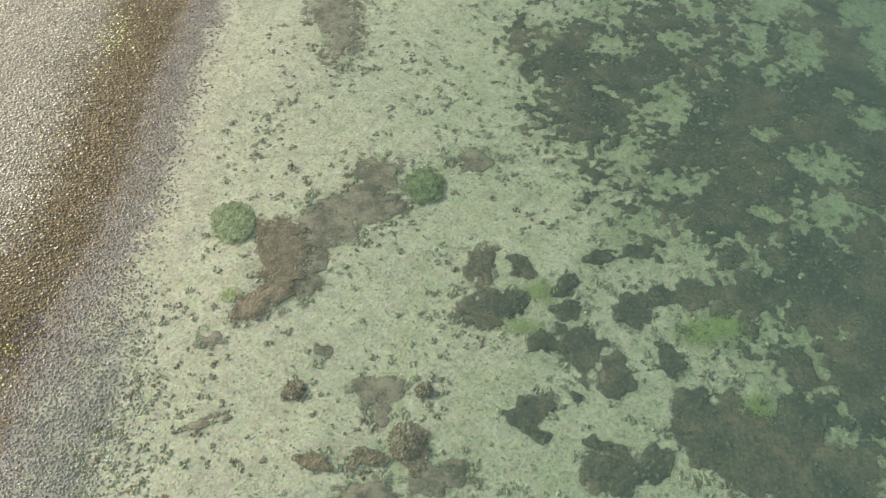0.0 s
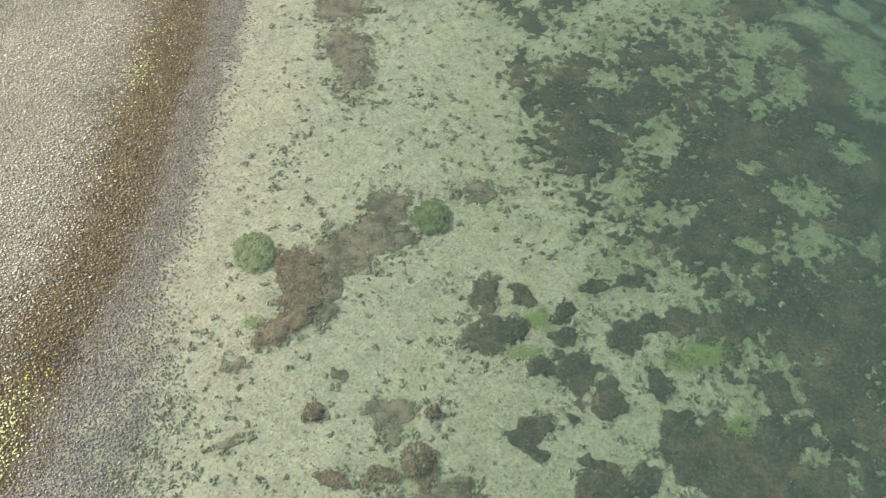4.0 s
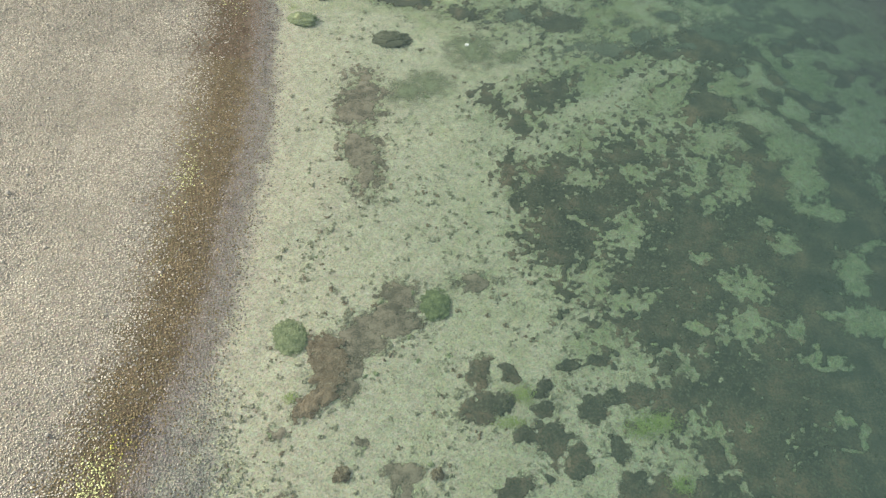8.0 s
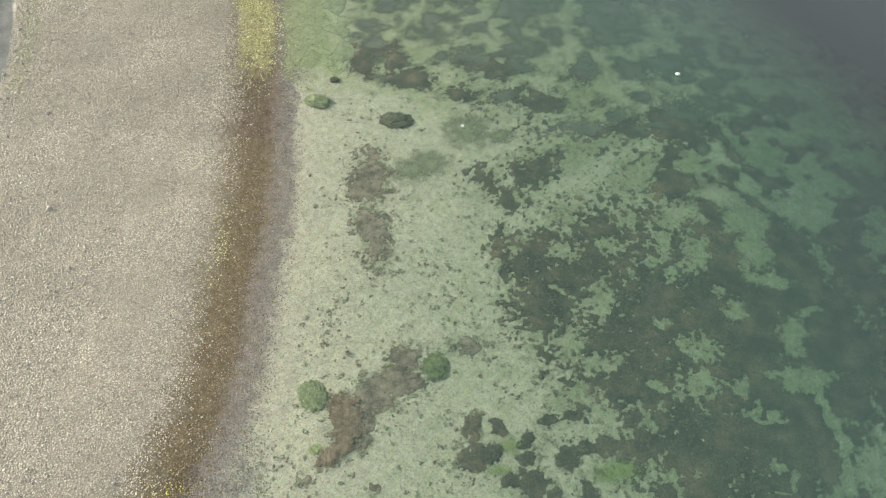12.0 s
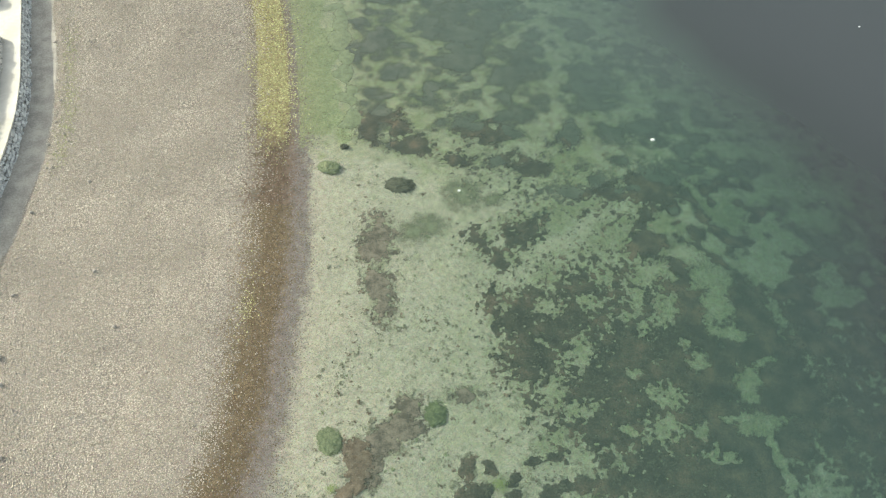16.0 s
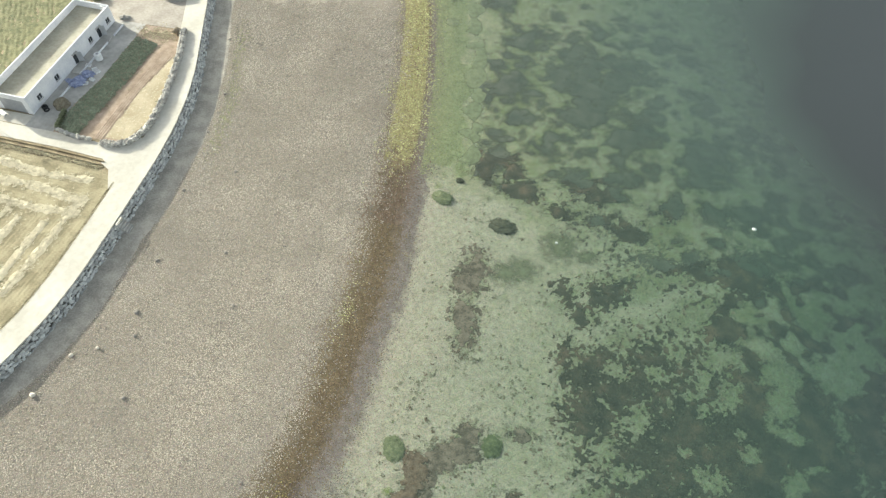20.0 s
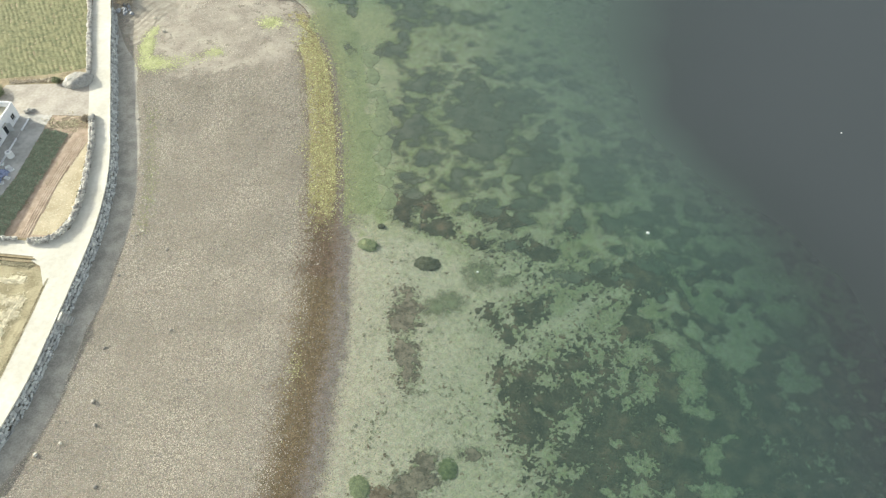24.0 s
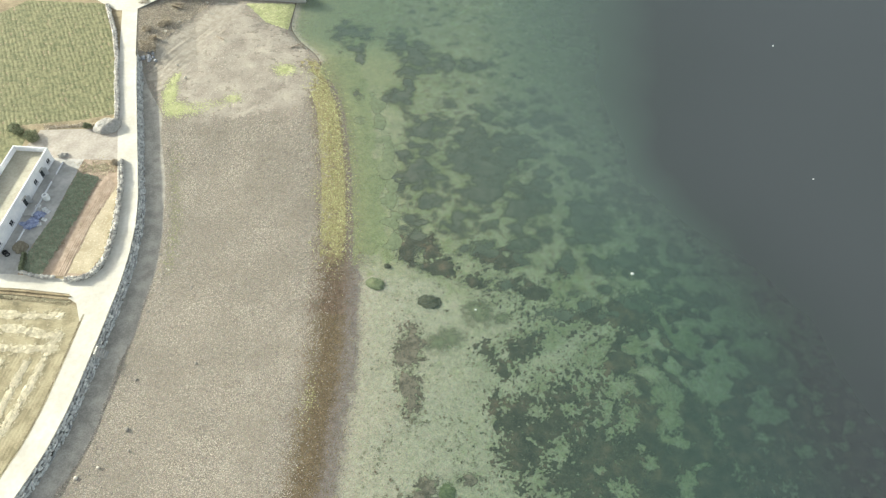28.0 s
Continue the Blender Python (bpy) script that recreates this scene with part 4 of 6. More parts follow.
def carpet(name, x0, x1, y0, y1, cell, grows, material, label, tall=0.12, but=None, soft=0.1):
    """A low, lumpy carpet of weed wherever grows(x, y) is above zero, thinning out over soft at its rim."""
    xs, ys_ = np.meshgrid(np.arange(x0, x1 + cell, cell), np.arange(y0, y1 + cell, cell))
    d = grows(xs, ys_)
    if but is not None:
        d = np.minimum(d, -but(xs, ys_))
    cover = np.clip(0.5 + 0.5 * d / soft, 0, 1)
    on = np.maximum.reduce([cover[:-1, :-1], cover[1:, :-1], cover[:-1, 1:], cover[1:, 1:]]) > 0
    lump = 0.35 + 0.65 * (0.5 + 0.5 * fbm(xs / 0.45, ys_ / 0.45, 61, 3))
    zz = bed(xs, ys_) + 0.012 + tall * cover * (0.3 + 0.7 * np.clip(d * 2.0, 0, 1)) * lump
    idx = np.arange(xs.size).reshape(xs.shape)
    q = np.stack([idx[:-1, :-1], idx[:-1, 1:], idx[1:, 1:], idx[1:, :-1]], -1)[on]
    used, q = np.unique(q, return_inverse=True)
    v = np.stack([xs, ys_, zz], -1).reshape(-1, 3)[used]
    ob = raw(name, v, q.reshape(-1, 4), material, smooth=True)
    ob.data.attributes.new("cover", "FLOAT", "POINT").data.foreach_set("value", cover.ravel()[used].astype(np.float32))
    return tagged(ob, label, "seaweed", kind="stuff")


DUSKY_WEED = thinning(mat("dusky_brown_seaweed", (0.105, 0.09, 0.068), (0.265, 0.212, 0.165), size=0.9, fine=7.0, bump=0.4, depth=0.05, sharp=0.14))
OLIVE_WEED = thinning(mat("olive_seaweed", (0.19, 0.20, 0.12), (0.31, 0.32, 0.19), size=0.6, fine=6.0, bump=0.7, depth=0.1))
for m in (MEADOW, FAR_MEADOW, BROWN_CARPET):
    thinning(m)
other = lambda x, y: np.maximum(brown_beds(x, y), dusky_beds(x, y))
further = lambda x, y: 0.15 * (y + 0.3 * x - 70) + 1.6 * fbm(x / 9, y / 9, 75) + 0.8 * clumps(x, y, 3.0, 76)
carpet("seaweed_meadow", -18, 34, 8, 50, 0.12, meadow, MEADOW, "dense dark olive seaweed meadow on the sea floor", 0.05, but=other, soft=0.28)
carpet("seaweed_meadow", 34, 78, 8, 50, 0.25, meadow, MEADOW, "dense dark olive seaweed meadow in deeper water", 0.05, soft=0.3)
carpet("seaweed_meadow", -24, 80, 50, 104, 0.2, meadow, MEADOW, "broken dark seaweed meadow on pale sand", 0.05, but=lambda x, y: np.maximum(other(x, y), further(x, y) - 0.35), soft=0.22)
# far beds: hazed colour, and wide soft rims that stand for haze too
carpet("seaweed_meadow", -37, 80, 50, 165, 0.29, lambda x, y: np.minimum(meadow(x, y), further(x, y)), FAR_MEADOW, "broken seaweed meadow paled by haze, with pale sand gaps", 0.04, but=other, soft=0.65)
carpet("seaweed_bed", -15, 6, 8, 38, 0.10, brown_beds, BROWN_CARPET, "low reddish-brown seaweed bed in shallow water", 0.09, soft=0.14)
carpet("seaweed_bed", -17, 6, 8, 64, 0.12, dusky_beds, DUSKY_WEED, "ragged dusky brown seaweed bed on pale sand", 0.05, but=brown_beds, soft=0.4)


def fringe(x, y):
    """Lobes of olive weed along the outer rim of the green stones."""
    u = x - shore_x(y)
    lobes = 1.2 * clumps(x, y, 3.4, 71) + 0.15 * fbm(x / 0.7, y / 0.7, 72)
    arc = 0.8 * swells(x, y, [(-17.0, 102.3, 1.0, 2.6, 15), (-18.6, 105.0, 1.9, 0.9, 25), (-16.8, 96.0, 1.9, 2.8, 0), (-24.3, 110.4, 1.4, 1.2, 0)])
    return np.maximum(arc + 0.1 * fbm(x / 0.7, y / 0.7, 74), lobes + 0.1 - 0.4 * np.abs(u - 9.4 - 0.8 * fbm(y / 8, x * 0, 73)) / 1.2 - 1.5 * step(76, 72, y) - 1.5 * step(118, 124, y))


FILM_WEED = thinning(mat("thin_olive_weed", (0.15, 0.16, 0.10), (0.26, 0.26, 0.17), size=0.8, fine=6.0, bump=0.3, depth=0.04), 0.1, 0.9)
carpet("seaweed_film", -8, 12, 30, 66, 0.2, lambda x, y: np.minimum(0.8 * swells(x, y, THIN) + 0.35 * fbm(x / 0.9, y / 0.9, 59) + 0.3 * clumps(x, y, 0.8, 60), -other(x, y)), FILM_WEED, "thin film of olive weed on pale sand", 0.03, soft=0.8)
carpet("seaweed_fringe", -34, -8, 70, 126, 0.2, fringe, OLIVE_WEED, "lobed olive seaweed fringe beside green stones", 0.1, soft=0.08)
# thin growth on the sand about the beds
growth = np.maximum(0.7 * swells(gx, gy, MID + MID_BARE + MASS_BARE), 0.8 * swells(gx, gy, FAR + FAR_EAST + NEAR_MASS))
growth = np.maximum(growth, -0.45 + 0.15 * step(60, 72, gy + 0.4 * gx) * step(-16, -10, gx) + 0.2 * fbm(gx / 3, gy / 3, 45))
growth = step(-0.6, 0.3, np.maximum(growth, 0.9 * swells(gx, gy, BROWN + DUSKY) - 0.1)) * step(4, 7, gu)
ground.data.attributes.new("weed", "FLOAT", "POINT").data.foreach_set("value", growth.astype(np.float32).ravel())
for cx, cy, a, b, turn in ALGAE:
    n = int(1500 * a * b)
    q = np.c_[cx + rng.normal(0, 0.62, n) * a, cy + rng.normal(0, 0.62, n) * b]
    tagged(strewn("algae_tufts", np.c_[q, bed(q[:, 0], q[:, 1]) + 0.05], rng.uniform(0.02, 0.05, n), YELLOW_WEED, flat=0.3, rough=0.4, ball=(OCT_V, OCT_F)), "bright yellow-green algae spread thinly on the sea floor", "algae", kind="stuff")

# loose tufts on the sand: each a little heap of small lumps
n = 60000
p = np.c_[rng.uniform(-22, 30, n), rng.uniform(8, 74, n)]
uu = p[:, 0] - shore_x(p[:, 1])
grown = meadow(p[:, 0], p[:, 1])
near_bed = other(p[:, 0], p[:, 1])
flocks = fbm(p[:, 0] / 2.4, p[:, 1] / 2.4, 81)
like = 0.035 + 0.20 * step(0.1, 0.5, flocks) + 0.22 * step(-0.6, -0.15, grown) + 0.30 * step(-0.7, -0.15, near_bed)
like = like * step(4.2, 9, uu) * (1 - 0.5 * step(40, 56, p[:, 1])) * (grown < 0) * (near_bed < 0)
like = np.maximum(like, 0.34 * step(26, 14, p[:, 1]) * step(13, 7, uu) * step(4.5, 7, uu))
p = p[rng.uniform(0, 1, n) < 0.66 * like]
r = 0.06 + 0.20 * rng.uniform(0, 1, len(p)) ** 2.2
kinds = rng.uniform(0, 1, len(p))
for material, label, lo, hi in ((TUFT_WEED, "small dark seaweed tufts dotted over the sand", 0.0, 0.84), (BROWN_WEED, "small brown seaweed tufts dotted over the sand", 0.84, 0.97), (GREEN_WEED, "small green seaweed tufts dotted over the sand", 0.97, 1.0)):
    on = (kinds >= lo) & (kinds < hi)
    q, size = np.repeat(p[on], 7, 0), np.repeat(r[on], 7)
    q = q + np.clip(rng.normal(0, 0.55, q.shape), -1.1, 1.1) * size[:, None]
    tagged(strewn("seaweed_tufts", np.c_[q, bed(q[:, 0], q[:, 1]) + 0.02], 0.03 + size * rng.uniform(0.35, 0.65, len(q)), material, flat=0.28, rough=0.35, ball=(OCT_V, OCT_F)), label, "seaweed", kind="stuff")
n = 15000
p = np.c_[rng.uniform(-18, 24, n), rng.uniform(9, 60, n)]
uu = p[:, 0] - shore_x(p[:, 1])
p = p[rng.uniform(0, 1, n) < (0.25 + 0.6 * step(0.0, 0.6, fbm(p[:, 0] / 3, p[:, 1] / 3, 82))) * step(3.4, 5, uu)]
tagged(strewn("pebbles", np.c_[p, bed(p[:, 0], p[:, 1]) + 0.015], rng.uniform(0.03, 0.08, len(p)), TUFT_WEED, flat=0.4, rough=0.3, ball=(OCT_V, OCT_F)), "small dark weedy pebbles strewn over the sand", "pebbles", kind="stuff")

# fronds standing over the beds
for grows, count, area, material, label, low, span in (
        (brown_beds, 30000, (-13, 1, 10, 28), BROWN_WEED, "reddish-brown seaweed fronds over the shallow beds", 0.02, (0.06, 0.14)),
        (meadow, 16000, (-4, 30, 8, 48), MEADOW_FROND, "dark seaweed fronds over the meadow", 0.18, (0.10, 0.20))):
    q = np.c_[rng.uniform(area[0], area[1], count), rng.uniform(area[2], area[3], count)]
    q = q[grows(q[:, 0], q[:, 1]) > low]
    lift = bed(q[:, 0], q[:, 1]) + 0.07
    tagged(tufts("seaweed_fronds", np.c_[q, lift], rng.uniform(*span, len(q)), material, blades=6, lean=0.8, rise=0.15), label, "seaweed", kind="stuff")


DULL_WEED = mat("dull_green_seaweed", (0.10, 0.12, 0.06), (0.23, 0.255, 0.13), size=0.5, fine=7.0, bump=0.9, island=0.25)


def weed_clump(x, y, a, b, turn, material, label, tall, n=260):
    """One clump of weed: a lumpy cushion, set all over with leaves."""
    top = thing("seaweed_clump", (x, y, float(bed(x, y))), label, "seaweed", "seaweed clumps", turn=turn)
    bm = bmesh.new()
    bmesh.ops.create_icosphere(bm, subdivisions=4, radius=1.0)
    seed = int(abs(x * 13 + y * 7)) % 97
    for v in bm.verts:
        k = 1 + 0.30 * noise.noise(v.co * 2.2 + Vector((seed, 0, 0))) + 0.22 * noise.noise(v.co * 6 + Vector((0, seed, 0)))
        v.co = Vector((v.co.x * a * k, v.co.y * b * k, max(v.co.z, -0.15) * tall * k))
    part("cushion", bm, material, top)
    ang, rad = rng.uniform(0, 6.283, n), np.sqrt(rng.uniform(0, 1, n)) * 1.2
    pts = np.c_[np.cos(ang) * rad * a, np.sin(ang) * rad * b, tall * np.sqrt(np.maximum(1 - (rad / 1.03) ** 2, 0)) * 0.9]
    tufts("fronds", pts, rng.uniform(0.08, 0.18, n), material, top, rise=0.2)
    return top


weed_clump(-12.9, 26.6, 1.5, 1.25, 120, GREEN_WEED, "round bright green seaweed clump on pale sand", 0.16, 420)
weed_clump(-1.3, 29.8, 1.4, 1.25, 98, DULL_WEED, "round dull green seaweed clump on pale sand", 0.14, 380)
weed_clump(-1.9, 12.8, 1.0, 0.85, 97, BROWN_WEED, "upright reddish-brown seaweed clump on sand", 0.22)
weed_clump(-1.0, 15.6, 0.42, 0.38, 0, BROWN_WEED, "small orange-brown seaweed clump on sand", 0.2, 60)
weed_clump(-7.9, 15.6, 0.55, 0.5, 109, BROWN_WEED, "small brown seaweed clump on sand", 0.16, 80)
weed_clump(-6.1, 63.9, 2.0, 1.35, 170, MEADOW_FROND, "dark oval seaweed clump alone on pale sand", 0.22, 400)
weed_clump(-16.3, 67.2, 1.7, 1.2, 165, GREEN_WEED, "flat green oval seaweed clump near the shore", 0.3, 300)
weed_clump(-14.3, 71.3, 0.6, 0.5, 147, MEADOW_FROND, "small dark seaweed clump near the shore", 0.3, 80)


# ---- fields and yard ----
def inside(x, y, poly):
    hit = np.zeros(np.shape(x), bool)
    for (x0, y0), (x1, y1) in zip(poly, poly[1:] + poly[:1]):
        cross = (y0 > y) != (y1 > y)
        hit ^= cross & (x < (x1 - x0) * (y - y0) / ((y1 - y0) or 1e-9) + x0)
    return hit


def slab(name, poly, z, material, label, category, thick=0.15):
    bm = bmesh.new()
    f = bm.faces.new([bm.verts.new((x, y, z)) for x, y in poly])
    if f.normal.z < 0:
        f.normal_flip()
    bm.normal_update()
    r = bmesh.ops.extrude_face_region(bm, geom=[f])
    for v in r["geom"]:
        if isinstance(v, bmesh.types.BMVert):
            v.co.z -= thick
    bmesh.ops.recalc_face_normals(bm, faces=bm.faces)
    return tagged(part(name, bm, material), label, category, kind="structure")


def tilled(name, poly, cell, height, material, label, category, z=None, ragged=0.0):
    """Field ground: a sheet over poly with furrows and clods."""
    px, py = zip(*poly)
    xs, ys_ = np.meshgrid(np.arange(min(px), max(px) + cell, cell), np.arange(min(py), max(py) + cell, cell))
    cx, cy = (xs[:-1, :-1] + xs[1:, 1:]) / 2, (ys_[:-1, :-1] + ys_[1:, 1:]) / 2
    mid = inside(cx + ragged * fbm(cx / 1.3, cy / 1.3, 151), cy + ragged * fbm(cx / 1.3, cy / 1.3, 152), poly)
    zz = (LAND if z is None else z) + 0.03 + height(xs, ys_)
    idx = np.arange(xs.size).reshape(xs.shape)
    q = np.stack([idx[:-1, :-1], idx[:-1, 1:], idx[1:, 1:], idx[1:, :-1]], -1)[mid]
    used, q = np.unique(q, return_inverse=True)
    return tagged(raw(name, np.stack([xs, ys_, zz], -1).reshape(-1, 3)[used], q.reshape(-1, 4), material), label, category, kind="structure")


def spread(poly, gap, jitter=0.45):
    px, py = zip(*poly)
    p = jittered(min(px), max(px), min(py), max(py), gap)
    return p[inside(p[:, 0], p[:, 1], poly)]


GREEN_FIELD = [(-76.6, 106.3), (-80.0, 116.5), (-83.3, 126), (-86.8, 134.5), (-92.5, 146), (-112, 146.5), (-160, 90), (-160, 66), (-92.6, 66), (-92.6, 98.5), (-97, 101.5), (-82.5, 104.2)]
tilled("field_green", GREEN_FIELD, 0.24, lambda x, y: 0.035 * np.sin((x * 0.86 + y * 0.5) * 6.283 / 0.95 + 1.8 * fbm(x / 1.8, y / 1.8, 91)) * (0.6 + 0.6 * fbm(x / 1.2, y / 1.2, 90)) + 0.03 * fbm(x / 0.7, y / 0.7, 92), CROP_SOIL, "field of low green crop in ridged rows", "field")
p = spread(GREEN_FIELD, 0.5)
p = p[(p[:, 0] > -120) & (rng.uniform(0, 1, len(p)) < 0.62 + 0.4 * fbm(p[:, 0] / 6, p[:, 1] / 6, 93))]
tagged(tufts("crop_plants", np.c_[p, np.full(len(p), LAND + 0.05)], rng.uniform(0.08, 0.19, len(p)), CROP, blades=5, rise=0.5), "low green crop plants in uneven rows", "crop", kind="stuff")

# stubble with rows of raked straw; its western half lies half a metre higher
lane_left = lambda y: wall_x(y) - LANE_WIDE - 0.05
STUBBLE_FIELD = [(float(lane_left(y)) - 0.35, float(y)) for y in np.arange(2, 57.5, 3)] + [(-67.5, 57.9), (-86.2, 58.6), (-86.2, 2)]
tilled("field_stubble", STUBBLE_FIELD, 0.16, lambda x, y: 0.008 * np.sin(np.where(y < 48, x - 0.13 * y, y + 0.06 * x) * 6.283 / 0.62) + 0.025 * fbm(x / 1.2, y / 1.2, 95), STUBBLE, "mown stubble field with fine drill rows", "field")
WEST_FIELD = [(-88.4, 2), (-88.4, 58.9), (-98, 59.4), (-140, 61.5), (-140, 2)]
tilled("field_terrace", WEST_FIELD, 0.6, lambda x, y: 0.015 * np.sin((y + 0.1 * x) * 6.283 / 0.9) + 0.03 * fbm(x / 1.2, y / 1.2, 96), STUBBLE, "higher stubble terrace strewn with straw", "field", LAND + 0.55)
tilled("ground_bank", [(-85.9, 2), (-88.7, 2), (-88.7, 59), (-85.9, 58.5)], 0.3, lambda x, y: 0.56 * step(-86.1, -88.3, x + 0.25 * fbm(x / 2, y / 2, 89)) + 0.05 * fbm(x / 0.8, y / 0.8, 88), SOIL, "bare earth bank between two stubble terraces", "bank")


def windrow(line, wide, label, z=LAND):
    """A raked row of straw: overlapping wisps and lumps along a line."""
    c, d = along(line, 0.03)
    n = len(c)
    off = rng.normal(0, wide * 0.5, n) * (0.7 + 0.5 * fbm(np.arange(n) / 14.0, np.zeros(n) + line[0][0], 97))
    p = c + np.stack([-d[:, 1], d[:, 0]], 1) * off[:, None]
    row = thing("straw_row", (0, 0, 0), label, "straw", "straw rows")
    m = len(c[::12])
    across = np.linspace(-1, 1, 9)
    half = wide * (0.9 + 0.45 * fbm(np.arange(m) / 3.0, np.zeros(m) + line[0][1], 98))
    side_ = np.stack([-d[::12, 1], d[::12, 0]], 1)
    grid = c[::12, None] + side_[:, None] * (half[:, None] * across)[..., None]
    bump_ = 0.09 * (1 - across**2)[None] * (0.75 + 0.7 * fbm(grid[..., 0] / 0.35, grid[..., 1] / 0.35, 100)) - 0.015
    v = np.concatenate([grid, (z + 0.03 + bump_)[..., None]], -1).reshape(-1, 3)
    i = (np.arange(m - 1)[:, None] * 9 + np.arange(8)[None]).reshape(-1, 1)
    heap_ = raw("straw", v, i + np.array([[0, 9, 10, 1]]), STRAW, row)
    k = slice(None, None, 2)
    wisps = tufts("straw", np.c_[p[k] + rng.normal(0, 0.35, p[k].shape), np.full(len(p[k]), z + 0.06)], rng.uniform(0.15, 0.34, len(p[k])), STRAW, row, blades=4, lean=1.0, rise=0.3)
    tagged(heap_, kind="stuff"), tagged(wisps, kind="stuff")


for k, (x0, y1) in enumerate(((-68.9, 54.5), (-71.2, 48.5), (-75.4, 48.5), (-78.2, 49), (-81.2, 49), (-84.0, 49))):
    line_ = [(x0 + 0.135 * (y - 45) + 0.3 * math.sin(y / 5 + k), y) for y in np.arange(5, y1, 1.5)]
    windrow([q for q in line_ if -85.5 < q[0] < float(lane_left(q[1])) - 1.0], 0.85, "raked row of pale dry straw on stubble")
for yy, x1 in ((49.2, -66.2), (52.3, -66.4), (55.6, -67.0)):
    windrow([(x, yy + 0.35 * math.sin(x / 3 + yy) - 0.06 * (x + 76)) for x in np.arange(-85, x1, 1.5)], 0.95, "raked row of pale dry straw across the field end")
for k in range(5):
    windrow([(x, 55.5 - 4.2 * k + 0.5 * math.sin(x / 4 + k) + 0.05 * (x + 88)) for x in np.arange(-116, -88.5, 1.5)], 0.9, "raked row of pale dry straw on the terrace", LAND + 0.55)

# grass verges and the ditch beside the side lane
def verge(line, wide, tall, material, label, gap=0.12, z=LAND):
    c, d = along(line, gap)
    p = c + rng.normal(0, wide * 0.4, c.shape)
    tagged(tufts("grass_verge", np.c_[p, np.full(len(p), z + 0.02)], rng.uniform(0.6, 1.2, len(p)) * tall, material, blades=5, rise=0.4), label, "grass", kind="stuff")


ditch_line = [(-88.0, 60.35), (-78, 60.05), (-68.6, 59.45)]
for shift, name in ((0.0, "ditch_side"), (-0.75, "ditch_side")):
    pts_ = [(x, y + shift) for x, y in ditch_line][::1]
    ribbon("trim_ditch", pts_, 0.16, LAND + 0.22, 0.3, SOIL, "low earth edge of a narrow drainage ditch", "ditch")
ribbon("ground_ditch", [(x, y - 0.6) for x, y in ditch_line], 0.6, LAND + 0.035, 0.1, SOIL, "dark bottom of a narrow drainage ditch", "ditch")
verge([(x, y - 1.15) for x, y in ditch_line], 0.6, 0.35, DRY_GRASS, "dry grass bank along the ditch", 0.03)
verge([(-88, 60.6), (-97, 60.6), (-110, 61.0)], 0.5, 0.35, DRY_GRASS, "dry grass along the side lane", 0.04, LAND + 0.3)
verge([(-95, 65.2), (-110, 66)], 0.5, 0.4, DRY_GRASS, "dry grass edge of the field by the side lane", 0.05)
verge([(float(lane_left(y)) - 0.15, float(y)) for y in np.arange(2, 58, 2.0)], 0.22, 0.22, DRY_GRASS, "dry grass edge between lane and stubble", 0.05)
verge([(-88.6, 3), (-88.6, 59)], 0.4, 0.3, DRY_GRASS, "dry grass on the terrace bank", 0.05, LAND + 0.58)

# yard, forecourt, garden
slab("pavement_yard", [(-85.1, 63.4), (-80.0, 63.4), (-80.0, 70), (-78.8, 77), (-78.3, 92.6), (-85.1, 92.6)], LAND + 0.03, YARD, "grey concrete yard in front of the house", "yard")
slab("pavement_corner", [(-69.0, 59.2), (-67.2, 58.2), (-65.3, 54.5), (-64.5, 54.5), (-64.6, 66.4), (-65.4, 65.6), (-66.6, 63.8), (-68.4, 62.9), (-69.2, 62.8)], LAND + 0.05, CONCRETE, "pale concrete corner where two lanes meet", "road")
slab("pavement_gable", [(-95, 64.2), (-85.1, 63.9), (-85.1, 66.3), (-94, 66.3)], LAND + 0.035, CONCRETE, "pale concrete apron at the gable end", "yard")
slab("pavement_forecourt", [(-92.2, 92.6), (-71.2, 92.6), (-71.5, 93.5), (-74.0, 101.2), (-80.6, 101.4), (-90.5, 100.6)], LAND + 0.036, DIRT, "trodden pale dirt forecourt beside the house", "yard")
GARDEN_BARE = [(-75.9, 63.6), (-72.6, 63.6), (-71.2, 87.6), (-73.2, 87.8)]
tilled("ground_garden", [(-79.95, 63.3), (-67.0, 64.0), (-65.6, 69), (-66.4, 76), (-68.2, 84), (-70.9, 92.4), (-78.25, 92.5), (-78.75, 77), (-79.95, 70)], 0.22, lambda x, y: 0.04 * fbm(x / 0.7, y / 0.7, 98), RED_SOIL, "bare reddish garden soil", "garden")
p = spread([(-79.8, 65.2), (-78.0, 64.2), (-75.7, 63.6), (-75.0, 70), (-74.1, 77), (-73.4, 87.7), (-78.2, 88.8), (-78.6, 77), (-79.8, 70)], 0.3)
tagged(tufts("garden_crop", np.c_[p, np.full(len(p), LAND + 0.05)], rng.uniform(0.26, 0.44, len(p)), DARK_CROP, blades=7, lean=0.9, rise=0.45), "dense dark green vegetable bed beside the yard", "crop", kind="stuff")
tilled("ground_ridges", [(-73.0, 63.9), (-71.3, 63.9), (-70.9, 76), (-69.3, 86.5), (-71.3, 87.2), (-72.5, 77)], 0.09, lambda x, y: 0.05 + 0.022 * np.sin((x - 0.0029 * (y - 62) ** 2) * 6.283 / 0.40) + 0.03 * fbm(x / 0.5, y / 0.5, 94), RED_SOIL, "straight narrow ridges of red-brown garden soil", "garden", ragged=0.1)
STRAW_BED = [(-71.1, 64.4), (-67.4, 64.6), (-66.2, 69), (-66.9, 76), (-68.4, 83), (-69.2, 85.5), (-70.7, 76)]
